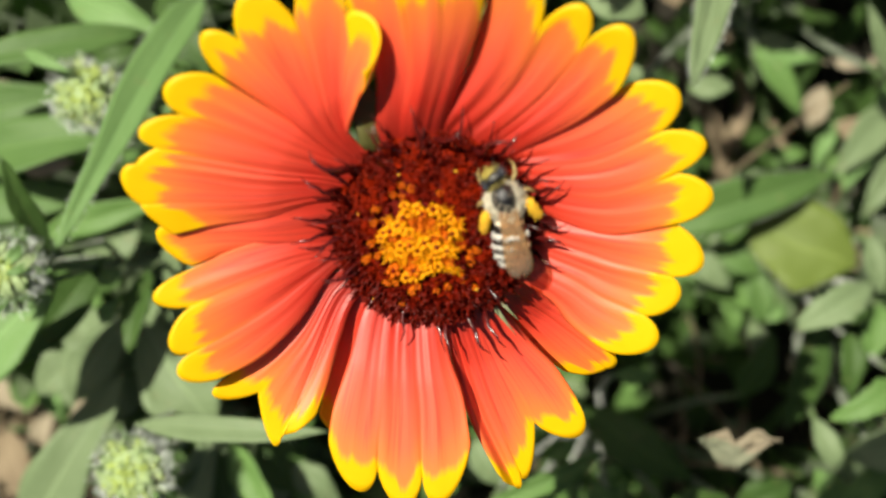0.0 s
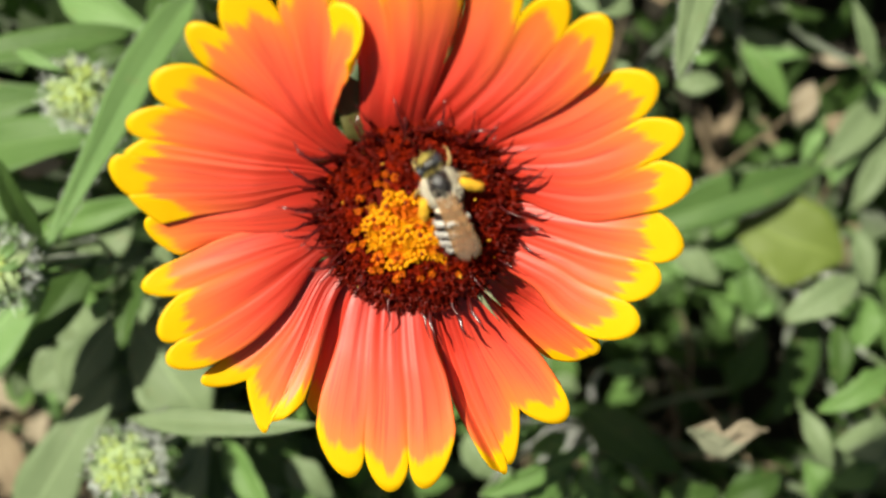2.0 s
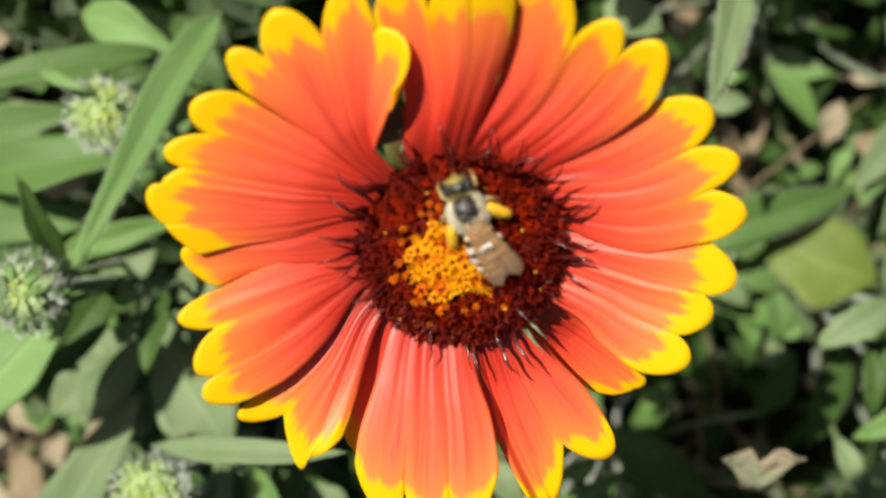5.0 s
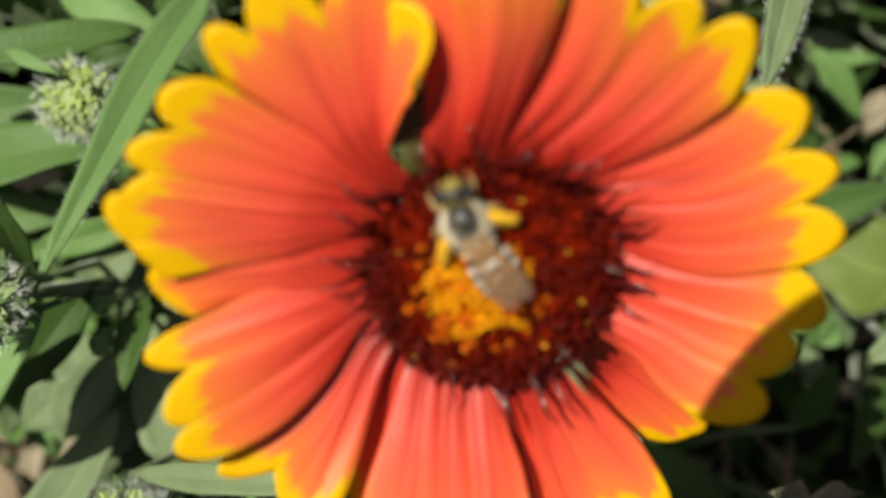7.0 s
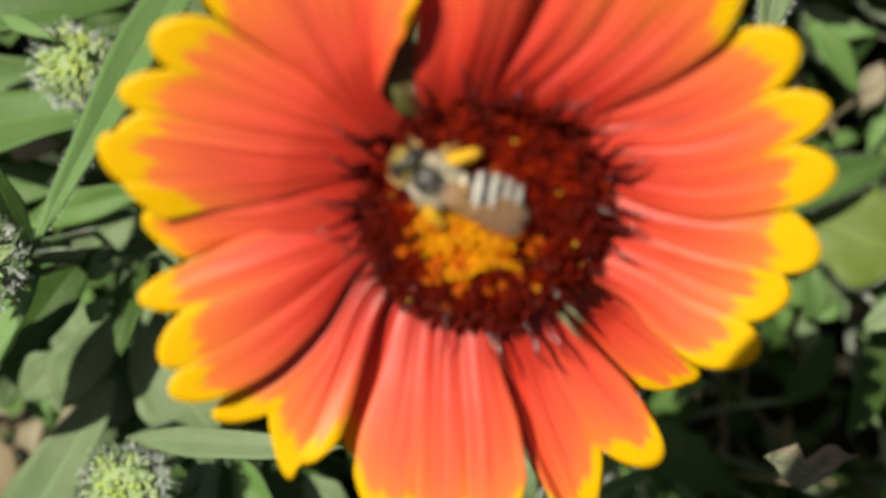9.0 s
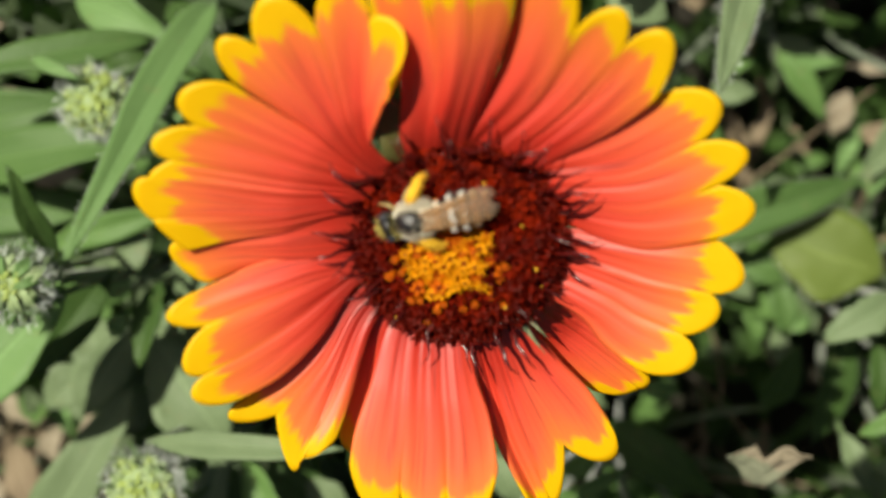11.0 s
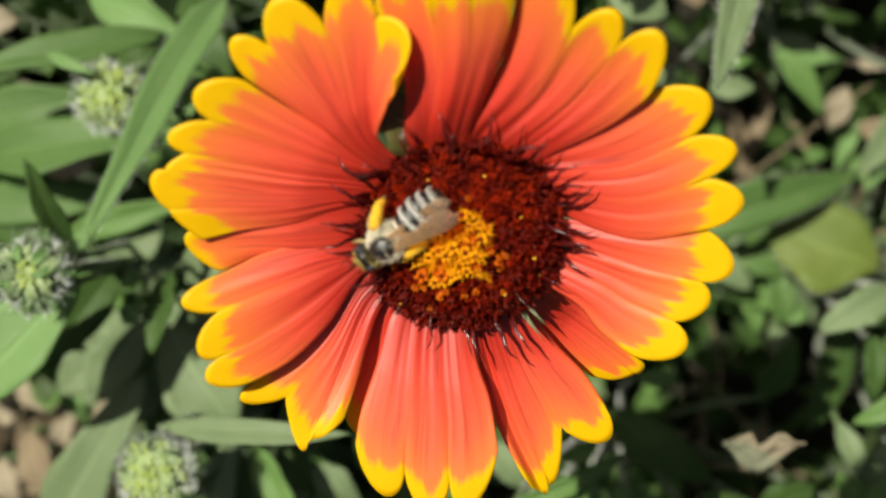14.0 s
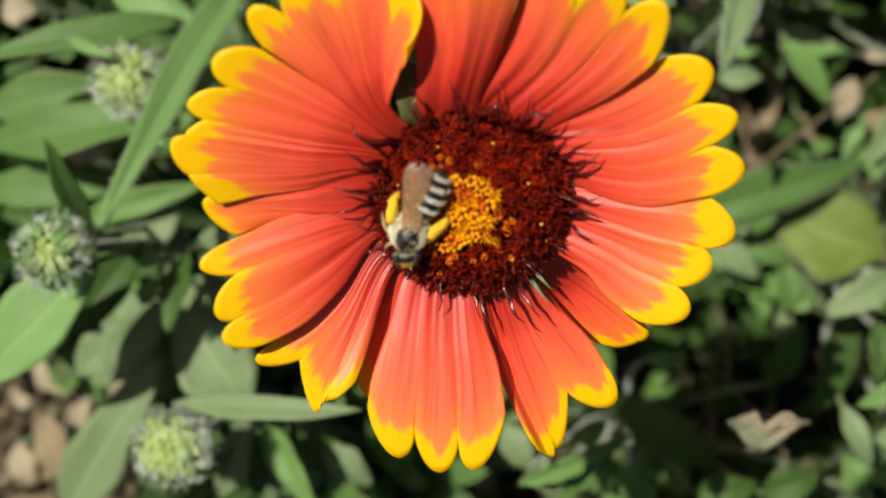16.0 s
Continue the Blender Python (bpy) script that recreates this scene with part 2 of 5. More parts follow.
def sheet(bm, grid, thickness=0.0, coords=None):
    """A surface over a grid of points with (u, v) in its map; thickness gives it a back and rims."""
    nu, nv = len(grid), len(grid[0])
    layer = bm.loops.layers.uv.verify()
    front = [[bm.verts.new(p) for p in row] for row in grid]
    where = {}
    for i in range(nu):
        for j in range(nv):
            where[front[i][j]] = coords[i][j] if coords else (i / (nu - 1), j / (nv - 1))
    faces = [bm.faces.new((front[i][j], front[i + 1][j], front[i + 1][j + 1], front[i][j + 1])) for i in range(nu - 1) for j in range(nv - 1)]
    if thickness:
        for f in faces:
            f.normal_update()
        back = []
        for i in range(nu):
            back.append([])
            for j in range(nv):
                front[i][j].normal_update()
                q = bm.verts.new(front[i][j].co - thickness * front[i][j].normal)
                where[q] = where[front[i][j]]
                back[i].append(q)
        for i in range(nu - 1):
            for j in range(nv - 1):
                faces.append(bm.faces.new((back[i][j + 1], back[i + 1][j + 1], back[i + 1][j], back[i][j])))
        rim = [(i, 0) for i in range(nu)] + [(nu - 1, j) for j in range(1, nv)] + [(i, nv - 1) for i in range(nu - 2, -1, -1)] + [(0, j) for j in range(nv - 2, 0, -1)]
        for (i, j), (k, m) in zip(rim, rim[1:] + rim[:1]):
            faces.append(bm.faces.new((front[k][m], front[i][j], back[i][j], back[k][m])))
    for f in faces:
        for loop in f.loops:
            loop[layer].uv = where[loop.vert]


# ---- ground ----
def make_ground():
    """One sheet to the horizon, with small clods round the plants."""
    bm = bmesh.new()
    steps = [-60, -8, -2, -0.8] + [-0.6 + 0.03 * k for k in range(41)] + [0.8, 2, 8, 60]
    rows = []
    for y in steps:
        rows.append([])
        for x in steps:
            near = max(0.0, 1 - max(abs(x), abs(y)) / 0.8)
            z = 0.012 * near * noise.noise((x * 22, y * 22, 0.4)) - 0.004
            rows[-1].append(bm.verts.new((x, y, z)))
    for a, b in zip(rows, rows[1:]):
        for k in range(len(a) - 1):
            bm.faces.new((a[k], a[k + 1], b[k + 1], b[k]))
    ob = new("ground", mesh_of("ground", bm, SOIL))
    return tagged(ob, "dark crumbly garden soil, darkened further for shade under the plants", "ground", kind="structure")


make_ground()


# ---- leaves of the plants around the flower ----
def leaf_grid(base, tip, width, roll, sag, wide, teeth, seed, fold=0.22, nu=18, nv=9):
    base, tip = Vector(base), Vector(tip)
    way = (tip - base).normalized()
    side = way.cross(Vector((0, 0, 1)))
    side = (side if side.length > 0.1 else Vector((1, 0, 0))).normalized()
    side = Matrix.Rotation(radians(roll), 3, way) @ side
    up = side.cross(way)
    spine = arc(base, tip, Vector((0, 0, sag)), nu)
    grid = []
    for i, p in enumerate(spine):
        u = i / (nu - 1)
        w = (u / wide) ** 0.55 if u < wide else max(0.0, 1 - ((u - wide) / (1 - wide)) ** 1.7) ** 0.8
        w = max(w, 0.08 * (1 - u), 0.01) * width / 2
        if teeth:
            w *= 1 - teeth * (0.5 + 0.5 * math.cos(u * 34 + seed)) * (1 - u)
        bend = side * (0.05 * width * noise.noise((u * 2.1, seed, 0.3)) + 0.10 * width * math.sin(u * 2.6 + seed) * (1 - u) * u)
        row = []
        for j in range(nv):
            v = 2 * j / (nv - 1) - 1
            wave = 0.10 * width * noise.noise((u * 5 + seed, v * 1.5, seed * 1.7)) * abs(v)
            uneven = 1 + 0.22 * noise.noise((u * 3.3 + seed, v, seed * 0.6))
            row.append(p + bend + side * (v * w * uneven) + up * (fold * abs(v) * w + wave))
        grid.append([q * 0.001 for q in row])
    return grid


leaf_count = [0]


def leaf(plant, base, tip, width, material, roll=0, sag=2, wide=0.34, teeth=0.0, label=""):
    """A leaf of a plant, in millimetres, and the stalk that carries it from the plant's foot."""
    leaf_count[0] += 1
    seed = leaf_count[0] * 0.77
    foot = plant.location
    bm = bmesh.new()
    sheet(bm, leaf_grid(base, tip, width, roll, sag, wide, teeth, seed), 0.00035)
    bmesh.ops.translate(bm, verts=bm.verts, vec=-foot)
    ob = part("leaf", bm, material, plant, label)
    if label:
        # fine pale hairs along the margins and the midrib
        rng = random.Random(leaf_count[0])
        grid = leaf_grid(base, tip, width, roll, sag, wide, teeth, seed)
        bm = bmesh.new()
        for _ in range(420):
            i, j = rng.randrange(1, 17), rng.choice((0, 0, 8, 8, 4, rng.randrange(9)))
            p = grid[i][j].lerp(grid[i + 1][j], rng.random()) - foot
            out = (grid[i][8] - grid[i][0]).normalized() * {0: -1, 8: 1}.get(j, rng.uniform(-1, 1))
            d = (out + Vector((0, 0, rng.uniform(0, 0.8))) + Vector((rng.uniform(-0.6, 0.6), rng.uniform(-0.6, 0.6), 0))) * rng.uniform(0.0003, 0.0008)
            tube(bm, (p - d * 0.1, p + d * 0.6, p + d), (0.00004, 0.00003, 0.00001), 3)
        part("down", bm, WOOL, ob, "fine pale hairs")
    b = Vector(base) * 0.001 - foot
    root = Vector((b.x * 0.12, b.y * 0.12, 0))
    bm = bmesh.new()
    tube(bm, arc(root, b, Vector((b.x * 0.05, b.y * 0.05, -0.10 * b.z)), 8), (0.0015, 0.0014, 0.0012, 0.001, 0.0009, 0.0008, 0.0008, 0.0007), 6)
    part("stalk", bm, STEM, plant)


plant_left = empty("leafy_plant", (-0.070, 0.02, 0), "soft green plant with long downy strap leaves", "plant")
leaf(plant_left, (-52.2, 55.5, 124.8), (-73.5, -2.7, 159.6), 8.4, PALELEAF, roll=-8, sag=5, wide=.14, label="long pale green strap leaf")
leaf(plant_left, (-64.6, 46.2, 128.0), (-106.3, 37.4, 134.0), 8.0, MID_SHADE, roll=12, sag=4)
leaf(plant_left, (-83.8, 39.4, 145.0), (-73.3, 34.9, 148.0), 2.7, PALELEAF, roll=0, sag=1)
# the bud's shade on these two leaves is put into their green
leaf(plant_left, (-113.8, 20.1, 116.0), (-69.1, 24.7, 128.0), 13.0, MID_SHADE, roll=-14, sag=4, wide=.5)
leaf(plant_left, (-117.6, 29.5, 104.0), (-84.1, 35.7, 108.0), 11.2, MID_SHADE, roll=0, sag=3)
leaf(plant_left, (-76.8, -0.9, 150.0), (-81.6, 17.2, 164.0), 5.2, DEEP_SHADE, roll=28, sag=2)
leaf(plant_left, (-90.5, 3.2, 116.0), (-60.7, 11.4, 120.0), 7.4, LEAF, roll=10, sag=3)
leaf(plant_left, (-120.5, 10.2, 100.0), (-81.8, 12.2, 104.0), 11.6, MID_SHADE, roll=0, sag=3)
leaf(plant_left, (-115.8, 4.8, 98.0), (-90.4, 8.3, 100.0), 9.6, DEEP_SHADE, roll=0, sag=3)
leaf(plant_left, (-99.4, 18.4, 100.0), (-86.3, 20.5, 104.0), 4.9, PALE, roll=0, sag=2)
leaf(plant_left, (-106.3, 37.3, 100.0), (-104.3, 40.2, 100.0), 3.3, PALE, roll=0, sag=1)
leaf(plant_left, (-116.1, 53.5, 98.0), (-107.1, 55.5, 98.0), 8.2, PALE, roll=0, sag=2)
leaf(plant_left, (-85.6, 58.6, 112.0), (-63.2, 48.4, 118.0), 10.3, PALELEAF, roll=8, sag=3)
leaf(plant_left, (-66.6, 59.1, 104.0), (-53.6, 39.8, 108.0), 10.6, DEEP_SHADE, roll=0, sag=3)
leaf(plant_left, (-58.6, 49.1, 100.0), (-69.9, 24.1, 106.0), 8.1, LEAF, roll=0, sag=3)
leaf(plant_left, (-81.4, 39.7, 108.0), (-69.8, 45.6, 112.0), 7.9, DEEP_SHADE, roll=0, sag=3)
leaf(plant_left, (-81.3, -3.2, 112.0), (-67.3, 5.2, 116.0), 11.6, GREY, roll=0, sag=3)
leaf(plant_left, (-86.6, -6.4, 116.0), (-74.5, -2.5, 120.0), 7.6, LEAF, roll=0, sag=2)
leaf(plant_left, (-75.8, -5.9, 150.0), (-100.2, -31.8, 150.0), 16.8, PALELEAF, roll=10, sag=3, wide=.42)
leaf(plant_left, (-73.5, -2.5, 128.0), (-89.2, -24.3, 132.0), 9.2, DEEP_SHADE, roll=-15, sag=3)
leaf(plant_left, (-61.6, -4.2, 134.0), (-63.6, -21.0, 142.0), 7.5, DEEP_SHADE, roll=25, sag=3, teeth=.3)
leaf(plant_left, (-70.3, -7.0, 138.0), (-65.7, -4.2, 140.0), 3.5, PALELEAF, roll=0, sag=1)
leaf(plant_left, (-70.2, -14.8, 138.0), (-66.2, -10.4, 140.0), 4.0, PALELEAF, roll=0, sag=2)
leaf(plant_left, (-62.9, -6.3, 118.0), (-50.7, 0.1, 122.0), 10.1, GREY, roll=0, sag=2)
plant_low = empty("leafy_plant", (-0.062, -0.055, 0), "grey-green downy leaves of a low garden plant", "plant")
leaf(plant_low, (-73.2, -16.2, 112.0), (-84.4, -34.5, 112.0), 12.5, GREY, roll=0, sag=3, wide=.5)
leaf(plant_low, (-82.9, -24.0, 104.0), (-95.7, -33.5, 104.0), 10.2, GREY, roll=0, sag=2, wide=.5)
leaf(plant_low, (-88.1, -36.6, 100.0), (-81.3, -31.1, 100.0), 6.0, DEEP_SHADE, roll=0, sag=2)
leaf(plant_low, (-73.8, -18.4, 108.0), (-88.9, -42.1, 104.0), 2.1, PALE, roll=0, sag=1, wide=.5)
leaf(plant_low, (-68.2, -18.1, 112.0), (-51.7, -40.1, 116.0), 19.3, GREY, roll=0, sag=3, wide=.5)
leaf(plant_low, (-71.5, -27.9, 118.0), (-95.4, -66.4, 112.0), 14.2, GREY, roll=6, sag=4, wide=.6)
leaf(plant_low, (-65.7, -16.4, 106.0), (-47.0, -22.3, 106.0), 14.6, GREY, roll=0, sag=3, wide=.5)
leaf(plant_low, (-74.1, -36.0, 104.0), (-66.0, -42.6, 104.0), 8.0, DEEP_SHADE, roll=0, sag=2)
leaf(plant_low, (-52.4, -39.3, 122.0), (-59.6, -54.2, 126.0), 6.7, DEEP_SHADE, roll=0, sag=2)
leaf(plant_low, (-56.7, -58.7, 122.0), (-49.1, -38.7, 126.0), 8.2, GREY, roll=0, sag=2)
leaf(plant_low, (-45.4, -41.8, 126.0), (-34.3, -60.4, 130.0), 7.6, LEAF, roll=15, sag=2)
leaf(plant_low, (-51.1, -45.3, 112.0), (-49.7, -62.1, 112.0), 6.5, DEEP_SHADE, roll=0, sag=2)
leaf(plant_low, (-42.6, -44.5, 108.0), (-30.6, -56.3, 108.0), 11.9, DEEP_SHADE, roll=0, sag=2)
leaf(plant_low, (-34.4, -49.4, 110.0), (-23.9, -58.4, 110.0), 7.8, GREY, roll=0, sag=2)
leaf(plant_low, (-59.8, -34.6, 150.0), (-21.7, -34.4, 160.0), 5.7, GREY, roll=-20, sag=2)
leaf(plant_low, (-120.6, -50.3, 54.0), (-111.8, -68.8, 56.0), 12.6, DRY, roll=20, sag=4)
leaf(plant_low, (-124.7, -33.9, 60.0), (-107.5, -43.1, 60.0), 9.3, PALE, roll=0, sag=3, teeth=.3)
leaf(plant_low, (-131.7, -47.7, 50.0), (-123.7, -42.8, 50.0), 8.0, PALE, roll=0, sag=3, teeth=.3)
leaf(plant_low, (-130.0, -58.9, 50.0), (-124.4, -71.3, 52.0), 8.0, PALE, roll=0, sag=3)
leaf(plant_low, (-113.9, -57.2, 50.0), (-107.9, -43.8, 54.0), 6.4, PALE, roll=0, sag=3)
leaf(plant_low, (-99.6, -31.4, 84.0), (-96.6, -42.9, 84.0), 6.3, PALELEAF, roll=0, sag=2)
leaf(plant_low, (-69.3, -22.7, 102.0), (-82.7, -40.3, 102.0), 13.5, GREY, roll=0, sag=3, wide=.5)
leaf(plant_low, (-43.1, -61.2, 104.0), (-51.2, -42.5, 104.0), 10.7, GREY, roll=0, sag=3)
leaf(plant_low, (-55.2, -18.8, 98.0), (-71.7, -13.4, 98.0), 15.0, GREY, roll=0, sag=3, wide=.5)
leaf(plant_low, (-92.0, -13.9, 90.0), (-78.7, -30.5, 92.0), 15.4, GREY, roll=0, sag=3, wide=.5)
leaf(plant_low, (-100.4, -19.8, 86.0), (-84.1, -11.1, 88.0), 12.8, LEAF, roll=0, sag=3, wide=.5)
leaf(plant_low, (-59.5, -30.5, 90.0), (-76.3, -47.5, 90.0), 15.5, GREY, roll=0, sag=3, wide=.5)
leaf(plant_low, (-70.0, -2.5, 88.0), (-88.5, 5.9, 88.0), 14.2, GREY, roll=0, sag=3, wide=.5)
leaf(plant_low, (-52.3, -64.2, 90.0), (-36.6, -49.7, 92.0), 15.4, GREY, roll=0, sag=3, wide=.5)
leaf(plant_low, (-84.5, -42.5, 86.0), (-94.7, -25.5, 86.0), 11.4, GREY, roll=0, sag=3, wide=.5)
leaf(plant_low, (-24.0, -66.3, 92.0), (-36.1, -55.9, 96.0), 11.1, LEAF, roll=0, sag=3)
leaf(plant_low, (-70.6, 31.7, 86.0), (-60.3, 47.1, 88.0), 11.4, LEAF, roll=0, sag=3, wide=.5)
leaf(plant_low, (-82.6, 21.9, 84.0), (-70.6, 34.6, 86.0), 11.4, MID_SHADE, roll=0, sag=3, wide=.5)
plant_top = empty("leafy_plant", (0.105, 0.095, 0), "thin plant with grey-green pointed leaves", "plant")
leaf(plant_top, (54.9, 56.0, 148.0), (47.5, 31.2, 156.1), 8.0, GREY, roll=-10, sag=2, wide=.2, label="grey-green lance leaf hanging point down")
leaf(plant_top, (89.9, 63.9, 32.0), (109.0, 54.9, 37.8), 5.7, GREY, roll=0, sag=2)
leaf(plant_top, (90.7, 59.7, 32.0), (105.8, 39.6, 32.0), 7.4, GREY, roll=10, sag=3)
leaf(plant_top, (84.3, 68.6, 37.8), (94.9, 58.0, 32.0), 4.3, GREY, roll=0, sag=0)
leaf(plant_top, (63.7, 41.1, 78.4), (74.3, 42.0, 78.4), 6.7, GREY, roll=0, sag=1)
leaf(plant_top, (69.6, 50.3, 66.8), (76.4, 51.5, 66.8), 5.4, LEAF, roll=0, sag=1)
leaf(plant_top, (32.9, 59.3, 113.2), (45.8, 52.9, 113.2), 11.6, GREY, roll=0, sag=2)
leaf(plant_top, (48.4, 40.7, 90.0), (45.6, 46.3, 90.0), 4.2, GREY, roll=0, sag=1)
leaf(plant_top, (107.7, 42.6, 95.8), (100.8, 58.5, 101.6), 4.3, GREY, roll=0, sag=1)
leaf(plant_top, (108.5, 43.5, 20.4), (113.7, 34.8, 20.4), 6.9, GREY, roll=0, sag=1)
leaf(plant_top, (101.3, 40.4, 8.8), (107.5, 28.8, 8.8), 10.7, DRY, roll=0, sag=1)
leaf(plant_top, (60.5, 60.5, 78.4), (64.1, 61.9, 78.4), 4.4, LEAF, roll=0, sag=1)
leaf(plant_top, (78.2, 43.8, 32.0), (87.7, 19.2, 20.4), 5.8, DRY, roll=0, sag=2, teeth=.3)
leaf(plant_top, (91.6, 47.1, 32.0), (81.6, 19.2, 20.4), 5.1, DRY, roll=0, sag=2, teeth=.3)
leaf(plant_top, (115.1, 55.2, 32.0), (135.2, 55.9, 32.0), 4.0, PALE, roll=0, sag=1)
leaf(plant_top, (112.0, 34.8, 20.4), (120.1, 18.6, 32.0), 6.1, LEAF, roll=0, sag=2, teeth=.3)
leaf(plant_top, (99.8, 26.2, 20.4), (113.7, 31.4, 20.4), 5.2, LEAF, roll=0, sag=2)
leaf(plant_top, (89.4, 21.0, 20.4), (105.0, 22.7, 20.4), 5.9, GREY, roll=0, sag=2)
leaf(plant_top, (85.4, 54.6, 60.0), (99.0, 37.4, 56.0), 7.7, LEAF, roll=0, sag=2)
leaf(plant_top, (86.5, 52.2, 56.0), (103.9, 52.7, 56.0), 4.1, PALELEAF, roll=0, sag=1)
leaf(plant_top, (65.6, 41.3, 72.0), (75.1, 43.1, 72.0), 6.2, PALELEAF, roll=0, sag=1)
leaf(plant_top, (103.9, 35.3, 40.0), (109.1, 47.0, 44.0), 9.1, PALE, roll=0, sag=2)
leaf(plant_top, (120.0, 51.9, 44.0), (109.0, 53.8, 44.0), 3.2, PALE, roll=0, sag=1)
plant_right = empty("leafy_plant", (0.125, -0.010, 0), "mixed green weeds with broad and toothed leaves", "plant")
leaf(plant_right, (52.8, 4.2, 80.7), (101.2, 20.1, 78.4), 12.7, MID_SHADE, roll=12, sag=4, label="broad green lance leaf with pale midrib")
leaf(plant_right, (123.9, 40.1, 61.0), (103.6, 19.8, 66.8), 10.7, GREY, roll=0, sag=3)
leaf(plant_right, (81.7, 6.9, 66.8), (108.7, -4.3, 71.4), 24.7, LIME, roll=0, sag=3, wide=.4, label="broad yellow-green leaf, slightly glossy")
leaf(plant_right, (83.8, -6.2, 49.4), (93.4, -20.6, 49.4), 6.4, MID_SHADE, roll=0, sag=3, teeth=.3)
leaf(plant_right, (94.9, -15.5, 55.2), (85.5, -18.6, 55.2), 6.3, PALELEAF, roll=0, sag=3)
leaf(plant_right, (65.1, -4.5, 55.2), (79.2, -9.2, 55.2), 6.9, PALELEAF, roll=0, sag=3)
leaf(plant_right, (83.7, 0.2, 43.6), (72.3, -12.8, 43.6), 9.7, GREY, roll=0, sag=2)
leaf(plant_right, (125.1, 18.6, 32.0), (135.2, 23.6, 32.0), 10.1, GREY, roll=0, sag=2)
leaf(plant_right, (116.7, 37.1, 32.0), (131.5, 30.4, 32.0), 8.4, DRY, roll=0, sag=2)
leaf(plant_right, (109.2, 3.1, 78.4), (112.8, -11.5, 78.4), 7.3, GREY, roll=0, sag=2, teeth=.3)
leaf(plant_right, (97.2, -8.2, 113.2), (79.2, -18.5, 113.2), 9.5, GREY, roll=10, sag=3, teeth=.3)
leaf(plant_right, (94.9, -1.5, 32.0), (91.6, -16.6, 32.0), 8.4, LEAF, roll=0, sag=2)
leaf(plant_right, (82.0, -9.6, 43.6), (83.7, -24.2, 43.6), 7.1, LEAF, roll=0, sag=2)
leaf(plant_right, (93.1, -14.5, 90.0), (84.7, -44.6, 90.0), 11.2, DEEP_SHADE, roll=-20, sag=4)
leaf(plant_right, (96.1, -19.3, 101.6), (96.1, -35.4, 101.6), 7.0, DEEP_SHADE, roll=0, sag=3, teeth=.3)
leaf(plant_right, (102.6, -28.8, 119.0), (86.3, -38.2, 119.0), 7.5, LEAF, roll=10, sag=3, teeth=.25)
leaf(plant_right, (102.6, -42.6, 119.0), (90.1, -45.8, 119.0), 10.6, GREY, roll=0, sag=3)
leaf(plant_right, (88.0, -40.1, 101.6), (94.7, -54.9, 101.6), 5.9, GREY, roll=0, sag=3)
leaf(plant_right, (88.5, -20.9, 43.6), (91.8, -32.3, 43.6), 7.1, GREY, roll=0, sag=2)
leaf(plant_right, (108.5, -13.8, 90.0), (104.3, -27.8, 90.0), 8.4, LEAF, roll=0, sag=2)
leaf(plant_right, (127.7, 50.3, 55.2), (108.5, 15.5, 61.0), 9.3, PALELEAF, roll=0, sag=3)
leaf(plant_right, (127.7, 29.9, 55.2), (115.2, 8.0, 55.2), 7.8, GREY, roll=0, sag=3)
leaf(plant_right, (115.1, 40.4, 32.0), (110.0, 23.6, 32.0), 5.7, PALELEAF, roll=0, sag=2)
leaf(plant_right, (75.6, 3.4, 43.6), (82.0, -6.3, 43.6), 7.1, GREY, roll=0, sag=2)
leaf(plant_right, (101.1, -50.0, 113.2), (90.8, -56.5, 113.2), 7.7, LEAF, roll=0, sag=2)
leaf(plant_right, (73.4, -0.1, 60.0), (88.8, -6.2, 60.0), 9.2, MID_SHADE, roll=0, sag=2, teeth=.3)
leaf(plant_right, (63.4, 1.3, 64.0), (77.1, -10.8, 64.0), 9.1, GREY, roll=0, sag=2, teeth=.3)
leaf(plant_right, (87.9, -20.2, 58.0), (84.7, -3.2, 58.0), 7.7, MID_SHADE, roll=0, sag=2)
leaf(plant_right, (71.3, -9.5, 56.0), (83.7, -1.6, 56.0), 6.9, LEAF, roll=0, sag=2)
leaf(plant_right, (101.4, -6.2, 54.0), (115.5, -20.3, 54.0), 9.4, MID_SHADE, roll=0, sag=2, teeth=.3)
leaf(plant_right, (91.6, 1.6, 50.0), (98.0, -20.6, 50.0), 9.5, GREY, roll=0, sag=2, teeth=.3)
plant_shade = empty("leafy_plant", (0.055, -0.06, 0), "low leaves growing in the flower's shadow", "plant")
leaf(plant_shade, (37.9, -27.2, 124.8), (46.0, -27.7, 124.8), 4.2, LEAF, roll=0, sag=1)
leaf(plant_shade, (35.8, -41.3, 78.4), (62.9, -58.3, 84.2), 13.8, DEEP_SHADE, roll=-10, sag=5, teeth=.25)
leaf(plant_shade, (10.1, -52.7, 136.4), (33.0, -42.1, 136.4), 5.9, LEAF, roll=15, sag=3, teeth=.3)
leaf(plant_shade, (26.0, -55.2, 130.6), (26.0, -46.2, 130.6), 5.3, LEAF, roll=0, sag=2)
leaf(plant_shade, (37.6, -58.9, 124.8), (30.8, -49.2, 130.6), 7.3, LEAF, roll=0, sag=2, teeth=.3)
leaf(plant_shade, (7.5, -45.5, 101.6), (14.2, -56.2, 101.6), 8.1, GREY, roll=0, sag=2)
leaf(plant_shade, (18.0, -57.7, 124.8), (15.5, -49.1, 124.8), 7.4, GREY, roll=0, sag=2)
leaf(plant_shade, (79.4, -39.1, 66.8), (85.2, -21.7, 78.4), 8.9, DEEP_SHADE, roll=0, sag=3)
